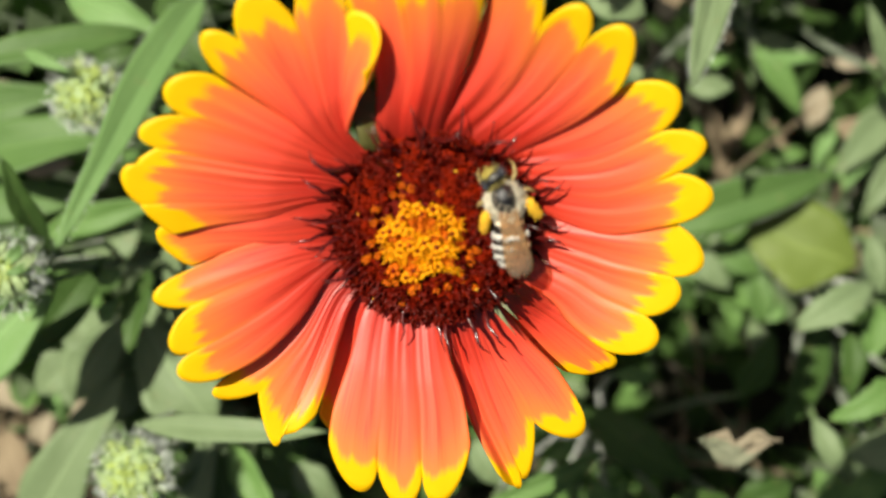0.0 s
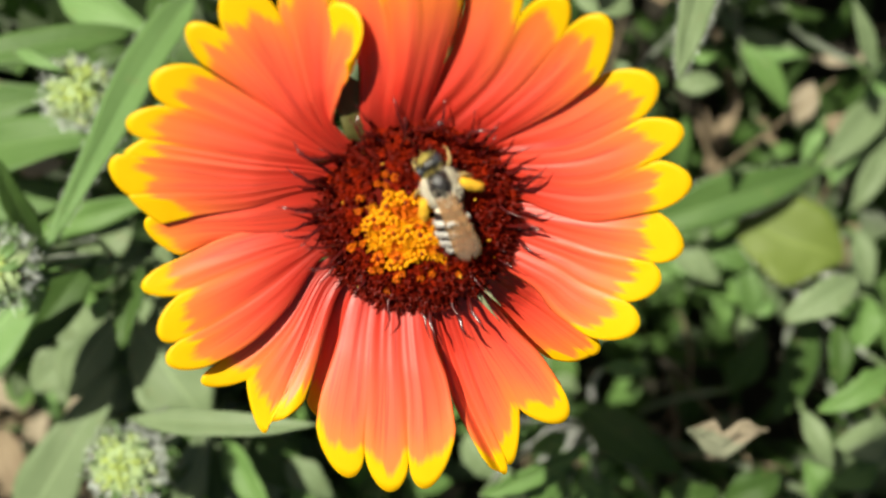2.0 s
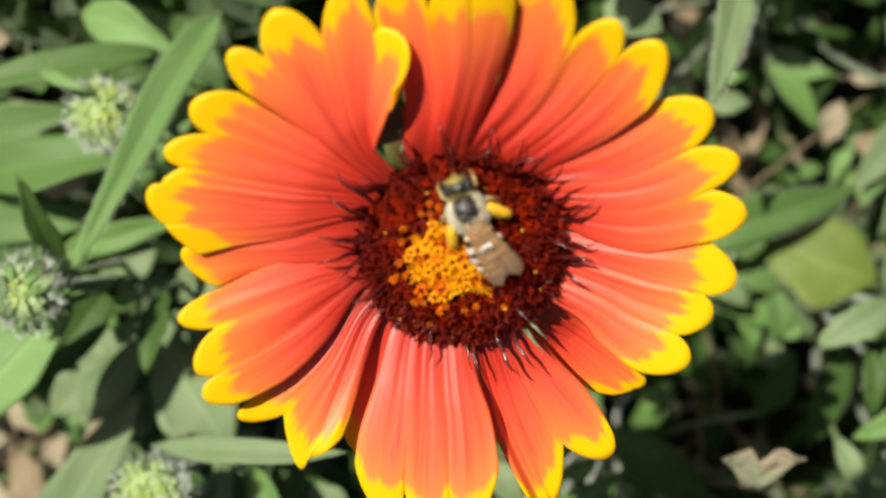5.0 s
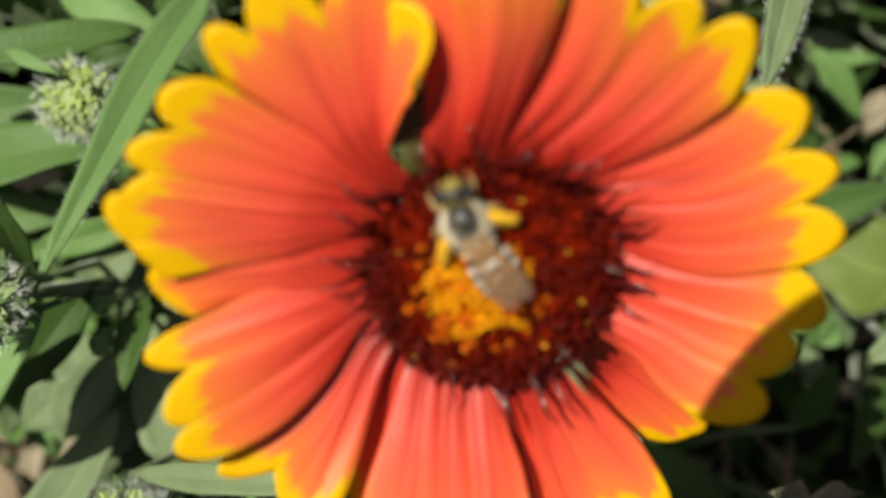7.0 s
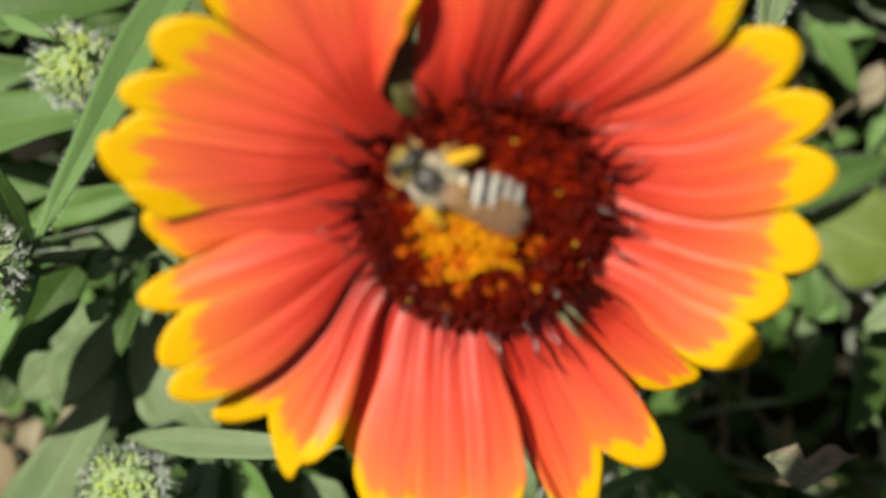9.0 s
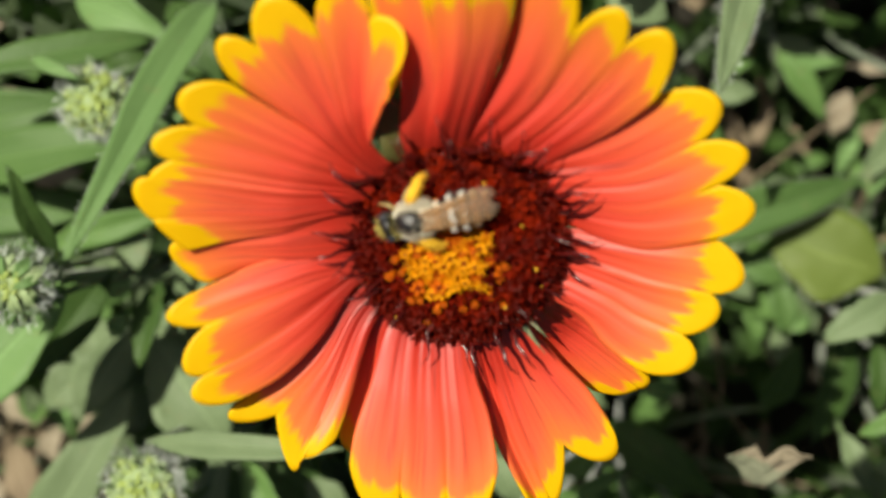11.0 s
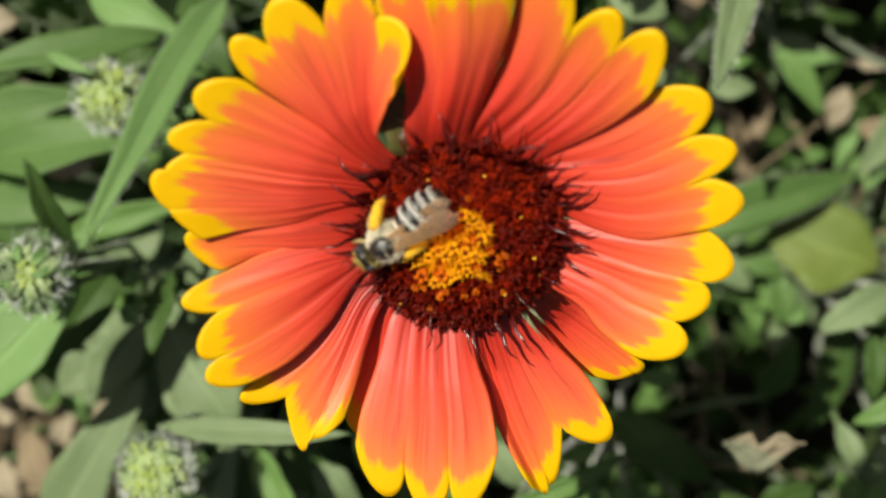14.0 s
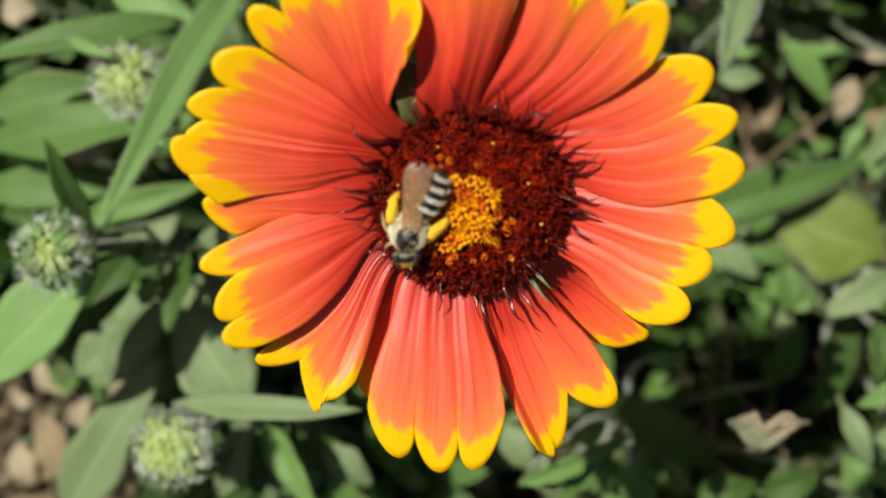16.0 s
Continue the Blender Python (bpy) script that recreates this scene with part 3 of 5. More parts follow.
leaf(plant_shade, (69.2, -61.6, 101.6), (82.7, -54.9, 101.6), 9.4, DEEP_SHADE, roll=0, sag=3)
leaf(plant_shade, (53.1, -61.6, 101.6), (67.9, -58.9, 101.6), 9.4, DEEP_SHADE, roll=0, sag=3)
leaf(plant_shade, (93.4, -61.6, 101.6), (88.0, -52.2, 101.6), 8.1, LEAF, roll=0, sag=3)
leaf(plant_shade, (19.4, -56.4, 124.0), (30.5, -45.7, 128.0), 6.9, LEAF, roll=10, sag=2, teeth=.3)
leaf(plant_shade, (29.3, -58.8, 124.0), (40.0, -50.9, 126.0), 6.2, LEAF, roll=0, sag=2, teeth=.3)
leaf(plant_shade, (22.3, -46.3, 118.0), (29.9, -42.4, 118.0), 5.1, LEAF, roll=0, sag=2)


# ---- loose dry litter ----
def dry_scrap():
    ob = empty("dry_leaf", (0.0577, -0.0388, 0.149), "pale tan crumpled dry leaf caught among the leaves", "leaf")
    bm = bmesh.new()

    def outline(u, stops):
        for (p, q), (r, t) in zip(stops, stops[1:]):
            if u <= r:
                return (q + (t - q) * (u - p) / (r - p)) * 0.001
        return stops[-1][1] * 0.001

    grid = []
    for i in range(25):
        u = i / 24
        row = []
        for j in range(11):
            v = j / 10
            top = outline(u, ((0, 1.5), (0.14, 2.3), (0.38, 3.9), (0.46, 0.9), (0.60, 2.6), (0.74, 3.7), (0.88, 2.3), (1, 1.7)))
            low = outline(u, ((0, 1.3), (0.12, -0.2), (0.24, -2.8), (0.38, -4.3), (0.56, -4.0), (0.72, -2.2), (0.86, 0.2), (1, 1.5)))
            p = Vector(((u - 0.5) * 0.0156, low + (top - low) * v, 0.0022 * abs(2 * u - 0.9) + 0.0016 * v))
            ripple = noise.noise((u * 6, v * 4, 2.2))
            row.append(p + Vector((0.0003 * ripple, 0.0005 * noise.noise((u * 11, v * 9, 5)), 0.0022 * ripple * v)))
        grid.append(row)
    sheet(bm, grid, 0.0004)
    for f in bm.faces:
        c = f.calc_center_median()
        f.material_index = 1 if c.y < 0.0004 - 0.35 * c.x + 0.0010 * noise.noise(c * 500) else 0
    part("blade", bm, (PALE, FADED), ob)
    bm = bmesh.new()
    tube(bm, arc((0.0, -0.004, 0.0), (0.004, -0.03, -0.149), (0.004, 0, 0)), 0.0006)
    part("stalk", bm, DRY, ob)


dry_scrap()


def litter():
    """Bits of straw and dead leaf lying on the soil."""
    rng = random.Random(5)
    bm = bmesh.new()
    for k in range(580):
        x, y = (rng.uniform(-0.28, 0.28), rng.uniform(-0.24, 0.24)) if k < 420 else (rng.uniform(-0.20, -0.09), rng.uniform(-0.12, -0.03))
        a, s = rng.uniform(0, 6.28), rng.uniform(6, 20)
        if rng.random() < 0.5:
            p = Vector((x, y, 0.006 + rng.uniform(0, 0.02)))
            q = p + Vector((math.cos(a), math.sin(a), rng.uniform(-0.2, 0.2))) * s * 0.0016
            tube(bm, arc(p, q, (0, 0, 0.003), 4), rng.uniform(0.0005, 0.0014), 5)
        else:
            b = (x * 1000, y * 1000, 7 + rng.uniform(0, 18))
            t = (b[0] + s * math.cos(a), b[1] + s * math.sin(a), b[2] + rng.uniform(-6, 10))
            sheet(bm, leaf_grid(b, t, s * rng.uniform(0.25, 0.5), rng.uniform(-50, 50), rng.uniform(0, 5), 0.4, 0.45, k, 0.4, 10, 5))
    ob = new("leaf_litter", mesh_of("leaf_litter", bm, DRY))
    tagged(ob, "straw-coloured dead leaves and twigs on the soil", "litter", kind="stuff")


litter()


def undergrowth():
    """Low weeds in tufts, each leaf rising from the soil; taller on one side of the flower, sparse and low on the
    other, none in the added plant's shade.
    """
    rng = random.Random(11)
    for material, share, name, words in ((LEAF, 0.5, "undergrowth", "dense low green weeds between the plants"), (GREY, 0.5, "undergrowth", "pale downy weed leaves close to the soil")):
        bm = bmesh.new()
        for k in range(330):
            x, y = rng.uniform(-0.34, 0.34), rng.uniform(-0.30, 0.30)
            # tufts thinned on this side to leave its gaps dark
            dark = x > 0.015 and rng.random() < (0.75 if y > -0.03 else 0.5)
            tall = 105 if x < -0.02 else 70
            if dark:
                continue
            for n in range(rng.randint(4, 7)):
                a, s = rng.uniform(0, 6.28), rng.uniform(12, 36)
                high = rng.uniform(8, tall)
                b = (x * 1000, y * 1000, -3)
                t = (b[0] + s * math.cos(a), b[1] + s * math.sin(a), high)
                shape = (rng.uniform(5, 14), rng.uniform(-30, 30), rng.uniform(2, 16), 0.62, rng.choice((0, 0, 0.35)))
                if x > 0.055 and y > 0.035 or x < -0.09 and y < -0.025:
                    continue
                sheet(bm, leaf_grid(b, t, *shape, k * 1.3 + n, 0.2, 9, 5))
        for k in range(165):
            x, y = rng.uniform(-0.17, -0.02), rng.uniform(-0.09, 0.12)
            if x < -0.09 and y < -0.025:
                continue
            for n in range(4):
                a, s = rng.uniform(0, 6.28), rng.uniform(16, 34)
                b = (x * 1000, y * 1000, -3)
                t = (b[0] + s * math.cos(a), b[1] + s * math.sin(a), rng.uniform(55, 105) - 0.25 * max(0, -y * 1000))
                sheet(bm, leaf_grid(b, t, rng.uniform(9, 16), rng.uniform(-25, 25), rng.uniform(6, 16), 0.66, 0, k * 1.9 + n, 0.2, 10, 5))
        ob = new(name, mesh_of(name, bm, material))
        tagged(ob, words, "weeds", kind="stuff")


undergrowth()


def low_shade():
    """Small leaves close to the soil, their dark green standing in for shade in the gaps; straws and thin stems."""
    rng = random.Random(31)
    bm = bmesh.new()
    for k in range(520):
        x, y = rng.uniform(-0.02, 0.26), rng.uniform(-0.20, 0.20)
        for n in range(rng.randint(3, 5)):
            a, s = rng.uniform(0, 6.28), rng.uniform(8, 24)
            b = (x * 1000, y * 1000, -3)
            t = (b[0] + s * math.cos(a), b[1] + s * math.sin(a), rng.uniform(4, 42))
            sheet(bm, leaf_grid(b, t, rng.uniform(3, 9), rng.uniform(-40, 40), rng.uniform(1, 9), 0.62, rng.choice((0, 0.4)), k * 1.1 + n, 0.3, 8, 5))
    tagged(new("ground_cover", mesh_of("ground_cover", bm, DEEP_SHADE)), "small leaves over the soil, coloured dark for shade", "weeds", kind="stuff")
    bm = bmesh.new()
    for k in range(190):
        x, y = rng.uniform(-0.16, 0.24), rng.uniform(-0.16, 0.18)
        a, s = rng.uniform(0, 6.28), rng.uniform(0.02, 0.07)
        p = Vector((x, y, 0))
        q = p + Vector((s * math.cos(a), s * math.sin(a), rng.uniform(0.01, 0.07)))
        bow = rng.uniform(0.0, 0.02)
        if x > 0.05 and y > 0.0:
            continue
        tube(bm, arc(p, q, (0, 0, bow), 6), (0.0007, 0.0006, 0.0005, 0.0005, 0.0004, 0.0003), 5)
    tagged(new("dry_stems", mesh_of("dry_stems", bm, DRY)), "thin straw-coloured stems among the weeds", "dry stems", kind="stuff")


low_shade()


def shading_neighbour():
    """A leafy plant added out of view beyond the flower, only to shade the soil."""
    rng = random.Random(77)
    plant = empty("leafy_plant", (0.015, 0.125, 0), "added bushy plant out of view, there to shade the soil", "plant")
    for k in range(17):
        x, y, z = rng.uniform(-45, 60), rng.uniform(85, 155), rng.uniform(130, 215)
        a = rng.uniform(0, 6.28)
        s = rng.uniform(25, 42)
        t = (x + s * math.cos(a), max(76, y + s * math.sin(a)), z + rng.uniform(-12, 12))
        leaf(plant, (x, y, z), t, rng.uniform(12, 22), rng.choice((LEAF, GREY, DEEP_SHADE)), roll=rng.uniform(-20, 20), sag=rng.uniform(1, 6))

    # more unseen leaves, added to shade the far corner
    for k in range(14):
        x, y, z = rng.uniform(40, 115), rng.uniform(95, 160), rng.uniform(120, 185)
        a, s = rng.uniform(0, 6.28), rng.uniform(25, 42)
        t = (x + s * math.cos(a), max(84, y + s * math.sin(a)), z + rng.uniform(-12, 12))
        leaf(plant, (x, y, z), t, rng.uniform(14, 24), rng.choice((LEAF, GREY, DEEP_SHADE)), roll=rng.uniform(-20, 20), sag=rng.uniform(1, 6))


shading_neighbour()


def garden_bed():
    """The weedy bed going on all round, out to a few metres."""
    rng = random.Random(91)
    bm = bmesh.new()
    for k in range(2600):
        a, d = rng.uniform(0, 6.28), 0.33 + 2.4 * rng.random() ** 1.6
        x, y = d * math.cos(a), d * math.sin(a)
        for n in range(4):
            t, s = rng.uniform(0, 6.28), rng.uniform(25, 70)
            b = (x * 1000, y * 1000, -6)
            sheet(bm, leaf_grid(b, (b[0] + s * math.cos(t), b[1] + s * math.sin(t), rng.uniform(15, 130)), rng.uniform(10, 24), rng.uniform(-30, 30), rng.uniform(5, 25), 0.6, 0, k + n * 0.3, 0.2, 5, 3))
    tagged(new("garden_bed", mesh_of("garden_bed", bm, LEAF)), "weedy green garden bed going on round the flower", "weeds", kind="stuff")


garden_bed()


# ---- flower buds ----
def flower_bud(place, size, seed, label, closed=False):
    """A half-closed head seen from above: green knobs, woolly bract tips round them, green bracts outside."""
    rng = random.Random(seed)
    x, y, z = (c * 0.001 for c in place)
    ob = empty("flower_bud", (x, y, 0), label, "flower bud", "flower buds")
    top = Vector((0, 0, z))
    bm = bmesh.new()
    tube(bm, arc((0.004, -0.006, 0), top - Vector((0, 0, 0.003)), (0.006, 0.004, 0), 9), 0.0013, 8)
    part("stem", bm, STEM, ob)
    r = size * 0.001
    bm = bmesh.new()
    ellipsoid(bm, top, (r * 0.70, r * 0.70, r * 0.44))
    heart = part("bud", bm, BUDPALE, ob, "tight pale green bud")
    kinds = []
    for s in range(3):
        bm = bmesh.new()
        tube(bm, arc((0, 0, 0), (r * 0.1 * (s - 1), 0, r * 0.24), (r * 0.05 * s, 0.04 * r, 0), 5), (r * 0.055, r * 0.078, r * 0.076, r * 0.052, r * 0.016), 6)
        kinds.append(mesh_of("closed_floret", bm, (BUDGOLD, BUDPALE, BUDPALE)[s]))
    for k in range(24 if closed else 130):
        a, d = k * 2.39996, math.sqrt(k / 130) * 0.60 * r
        m = Matrix.Translation(top + Vector((d * math.cos(a), d * math.sin(a), r * (0.30 - 0.6 * (d / r) ** 2)))) @ Matrix.Rotation(a, 4, "Z") @ Matrix.Rotation(radians(rng.uniform(-10, 40) + 55 * d / r), 4, "Y") @ Matrix.Rotation(rng.uniform(0, 6), 4, "Z") @ Matrix.Diagonal((*([rng.uniform(0.7, 1.25)] * 3), 1))
        piece("closed_floret", kinds[0 if k < 22 else rng.choice((0, 1, 2))], heart, m)
    data = []
    for s in range(5):
        bm = bmesh.new()
        long = size * rng.uniform(0.42, 0.62)
        sheet(bm, leaf_grid((0, 0, 0), (long, size * rng.uniform(-0.1, 0.1), size * rng.uniform(0.0, 0.3)), size * rng.uniform(0.16, 0.30), rng.uniform(-30, 30), -size * rng.uniform(0.02, 0.14), 0.3, 0, seed + s, 0.6, 9, 5), 0.0002)
        data.append(mesh_of("bract", bm, (LEAF, GREY, BUDPALE, GREY, LEAF)[s]))
    for k in range(26):
        a = k * 2.39996 + rng.uniform(-0.4, 0.4)
        ring = k / 26
        m = Matrix.Translation(top + Vector((math.cos(a), math.sin(a), 0)) * r * (0.34 + 0.14 * ring) + Vector((0, 0, r * (0.20 - 0.45 * ring)))) @ Matrix.Rotation(a, 4, "Z") @ Matrix.Rotation(radians(-38 + 55 * ring + rng.uniform(-22, 22)), 4, "Y")
        piece("bract", data[rng.randrange(5)], ob, m)
    if closed:
        for k in range(26):
            a = k * 2.39996 + rng.uniform(-0.3, 0.3)
            ring = k / 26
            b = bmesh.new()
            sheet(b, leaf_grid((0, 0, 0), (-size * (0.62 - 0.2 * ring), size * rng.uniform(-0.25, 0.25), size * (0.34 - 0.2 * ring)), size * rng.uniform(0.20, 0.32), rng.uniform(-20, 20), size * 0.20, 0.4, 0, seed + k * 1.3, 0.25, 12, 7), 0.0003)
            bract = part("bract", b, (PALELEAF, GREY, BUDPALE)[k % 3], ob)
            bract.matrix_local = Matrix.Translation(top + Vector((math.cos(a), math.sin(a), 0)) * r * (0.72 + 0.22 * ring) + Vector((0, 0, r * (0.10 - 0.25 * ring)))) @ Matrix.Rotation(a, 4, "Z")
    # white wool at the bract tips, in loose tangles
    bm = bmesh.new()
    for k in range(17):
        a = k * 0.3696 + rng.uniform(-0.2, 0.2)
        c = top + Vector((math.cos(a), math.sin(a), 0)) * r * rng.uniform(0.55, 0.85) + Vector((0, 0, r * rng.uniform(-0.05, 0.28)))
        for q in range(46):
            p = c + Vector((rng.gauss(0, 1), rng.gauss(0, 1), rng.gauss(0, 0.7))) * r * 0.07
            d = Vector((rng.uniform(-1, 1), rng.uniform(-1, 1), rng.uniform(-0.5, 1))) * r * 0.11
            tube(bm, (p, p + d * 0.6 + Vector((0, 0, r * 0.02)), p + d), (r * 0.011, r * 0.010, r * 0.004), 3)
    for k in range(420):
        a, e = rng.uniform(0, 6.28), rng.uniform(-0.4, 0.9)
        d = Vector((math.cos(a) * math.cos(e), math.sin(a) * math.cos(e), math.sin(e) * 0.6))
        p = top + d * r * rng.uniform(0.5, 0.85)
        tube(bm, (p, p + (d + Vector((rng.uniform(-1, 1), rng.uniform(-1, 1), rng.uniform(-1, 1))) * 0.8) * r * 0.2), (r * 0.008, r * 0.003), 3)
    part("down", bm, WOOL, ob, "fine white wool on the bud")


flower_bud((-72.3, 31.5, 141.0), 8.6, 3, "opening green bud with downy white bracts")
flower_bud((-79.6, -4.1, 165.0), 8.2, 8, "round green bud wrapped in woolly bracts", closed=True)
flower_bud((-60.3, -43.1, 151.5), 9.0, 13, "small pale green bud low among leaves")


# ---- the blanket flower ----
CENTRE, FACING = Vector((-0.0011, 0.0025, 0.2379)), 21.0
HEAD = pose(*CENTRE, FACING, 0, 0)
flower = empty("blanket_flower", CENTRE, "red and yellow blanket flower in full bloom on its stem", "flower", turn=(FACING, 0, 0))
RIM = 0.0119


def dome(r):
    return 0.0050 * (1 - min(r / RIM, 1.12) ** 2.8)


def smooth_curve(points, samples):
    """A curve through points, in even steps from its first to its last."""
    p = [Vector((x, y, 0)) for x, y in points]
    p = [2 * p[0] - p[1]] + p + [2 * p[-1] - p[-2]]
    dense = []
    for k in range(1, len(p) - 2):
        for f in (i / 24 for i in range(24)):
            a, b, c, d = p[k - 1:k + 3]
            dense.append(0.5 * (2 * b + (c - a) * f + (2 * a - 5 * b + 4 * c - d) * f * f + (3 * b - a - 3 * c + d) * f ** 3))
    dense.append(p[-2])
    run = [0.0]
    for a, b in zip(dense, dense[1:]):
        run.append(run[-1] + (b - a).length)
    out = []
    k = 0
    for i in range(samples):
        at = run[-1] * i / (samples - 1)
        while k < len(run) - 2 and run[k + 1] < at:
            k += 1
        out.append(dense[k].lerp(dense[k + 1], min(1.0, (at - run[k]) / max(1e-9, run[k + 1] - run[k]))))
    return out


def lobed_edge(start, ends, stop, each):
    """The scalloped end of a petal: round lobes to the tips, with sharp notches between them, and the same line without the lobes."""
    nodes = [Vector((x, y, 0)) for x, y in (start, *ends, stop)]
    edge, chord = [nodes[0]], [nodes[0]]
    for k in range(1, len(nodes), 2):
        a, tip, b = nodes[k - 1:k + 2]
        ahead = tip - (a + b) / 2
        across = (b - a).normalized() * min((b - a).length, 2.2 * ahead.length)
        for p, q, m0, m1 in ((a, tip, ahead * 1.25, across * 0.85), (tip, b, across * 0.85, ahead * -1.25)):
            for i in range(1, each + 1):
                f = i / each
                edge.append(p * (2 * f ** 3 - 3 * f * f + 1) + m0 * (f ** 3 - 2 * f * f + f) + q * (3 * f * f - 2 * f ** 3) + m1 * (f ** 3 - f * f))
                chord.append(a.lerp(b, (i if q is tip else each + i) / (2 * each)))
    return edge, chord


def petal(layer, lift, side_a, ends, side_b, seed, curl=(), folds=0.35, arch=0.0, yellow=0.0, deep=0.0, label=""):
    """A ray petal in millimetres round the disc: its two sides from the foot to the shoulders, the tips and notches of its lobes between these, its height over the lowest petals and its rise from the disc; deep draws its darker red out from the foot."""
    lobes, nu, each = (len(ends) + 1) // 2, 34, 8
    nv = 2 * each * lobes + 1
    # the feet widen under the disc, so that neighbours overlap there
    (ax, ay), (bx, by) = side_a[0], side_b[-1]
    side_a = [(ax + 0.13 * (ax - bx), ay + 0.13 * (ay - by)), *side_a[1:]]
    side_b = [*side_b[:-1], (bx + 0.13 * (bx - ax), by + 0.13 * (by - ay))]
    inward = [(side[0][0] * 0.72, side[0][1] * 0.72) for side in (side_a, side_b[::-1])]
    left = smooth_curve([inward[0], *side_a], nu)
    right = smooth_curve([inward[1], *side_b[::-1]], nu)
    edge, chord = lobed_edge(side_a[-1], ends, side_b[0], each)
    bulge = [(p - q).length for p, q in zip(edge, chord)]
    grid = []
    for i in range(nu):
        u = i / (nu - 1)
        grow = max(0.0, (u - 0.35) / 0.65) ** 1.7
        row = []
        for j in range(nv):
            v = j / (nv - 1)
            foot = left[0].lerp(right[0], v)
            corners = (left[0] * (1 - v) + right[0] * v) * (1 - u) + (left[-1] * (1 - v) + right[-1] * v) * u
            p = left[i] * (1 - v) + right[i] * v + foot * (1 - u) + chord[j] * u - corners + (edge[j] - chord[j]) * grow
            row.append(p)
        grid.append(row)
    coords = [[None] * nv for _ in range(nu)]
    for j in range(nv):
        lobe = min(j // (2 * each), lobes - 1)
        short = max(bulge[2 * each * lobe:2 * each * (lobe + 1) + 1]) - bulge[j]
        back = 0.0
        for i in range(nu - 1, -1, -1):
            if i < nu - 1:
                back += (grid[i + 1][j] - grid[i][j]).length
            coords[i][j] = [back, lobes * j / (nv - 1) + seed]
        whole = coords[0][j][0]
        for i in range(nu):
            back = coords[i][j][0]
            coords[i][j][0] = 1 - (back + 0.55 * short * (1 - back / whole) - yellow) / 25 if back < 8 else (1 - (8 + 0.55 * short * (1 - 8 / whole) - yellow) / 25) * ((whole - back) / (whole - 8)) ** (1 + deep)
    for i in range(nu):
        u = i / (nu - 1)
        for j in range(nv):
            v = j / (nv - 1)
            p = grid[i][j]
            z = -1.5 + lift * max(0.0, (p.length - 10) / 24) ** 0.75 + layer * min(1.0, max(0.0, (p.length - 9) / 24) * 2.2)
            mid = math.sin(math.pi * min(1.0, u * 1.05)) ** 0.7
            z += folds * noise.noise((v * lobes * 1.9 + seed * 5.3, u * 0.7, seed)) * mid
            z += 0.20 * noise.noise((v * lobes * 5.0 + seed * 2.3, u * 0.8, seed + 4.0)) * mid
            z += 0.40 * noise.noise((u * 1.7 + seed * 3.1, v * 1.8, seed)) * u + arch * math.sin(math.pi * u)
            z -= 0.7 * (2 * v - 1) ** 6 * math.sin(math.pi * u * 0.9)
            # grooves that run out into the notches, and lobes rounded over at their tips
            for k in range(1, lobes):
                z -= 0.05 * math.exp(-((v * lobes - k) / 0.06) ** 2) * min(1.0, u * 1.6)
            phase = abs(2 * (v * lobes - min(math.floor(v * lobes), lobes - 1)) - 1)
            z += 0.08 * max(0.0, (u - 0.75) / 0.25) * (1 - phase ** 2) - 0.12 * max(0.0, (u - 0.86) / 0.14) ** 2
            for at, wide, high, power in curl:
                z += high * math.exp(-((v - at) / wide) ** 2) * u ** power
            grid[i][j] = Vector((p.x, p.y, z)) * 0.001
    bm = bmesh.new()
    sheet(bm, grid, 0.00022, coords)
    bmesh.ops.recalc_face_normals(bm, faces=bm.faces)
    return part("petal", bm, PETAL, flower, label)


# beside the disc, going round from the east to the south, the west and the north
petal(0.1, 6.5, [(8.7, 9.4), (15.7, 13.6), (21.6, 18.4)], [(27.4, 18.3), (25.9, 13.2), (31.0, 12.3), (27.8, 8.3), (32.4, 5.7)], [(27.9, 1.9), (21.4, -0.3), (16.4, 0.7), (12.0, 3.0)], 1, deep=-0.25)
petal(-0.6, 6.5, [(11.6, 0.8), (19.8, 1.0), (27.9, 2.0)], [(32.2, -2.5), (28.1, -4.8), (29.6, -7.9), (25.7, -10.2), (26.9, -14.2)], [(21.0, -15.0), (17.0, -12.4), (14.5, -9.4), (10.3, -5.8)], 2, deep=-0.3)
petal(-2.2, -4.5, [(9.8, -8.0), (16.8, -13.7), (22.2, -19.1)], [(24.4, -21.4), (23.1, -23.0), (20.4, -23.8)], [(17.1, -22.7), (14.1, -20.2), (11.3, -17.3), (7.8, -12.8)], 3, yellow=-1.6, deep=0.6, label="short petal half hidden under its neighbour")
petal(-1.4, 2.0, [(7.3, -10.9), (12.1, -16.1), (15.5, -19.7), (18.1, -23.8)], [(19.0, -29.2), (13.0, -27.4), (12.6, -34.5), (11.0, -33.9), (11.0, -37.0)], [(7.9, -32.8), (4.7, -26.5), (2.7, -19.8), (1.9, -12.5)], 4, curl=((0.95, 0.06, 2.0, 0.7), (1.06, 0.06, 1.3, 0.7), (0.84, 0.05, -0.4, 0.8)), label="petal with one edge folded up")
petal(0.8, 6.5, [(-7.8, -11.0), (-10.6, -16.6), (-12.6, -22.5), (-13.3, -26.5)], [(-10.0, -33.2), (-7.2, -30.1), (-4.2, -35.5), (-1.5, -31.3), (1.3, -34.9)], [(4.6, -27.4), (3.6, -21.5), (2.0, -16.9), (-0.0, -12.0)], 5, folds=0.25, deep=-0.2)
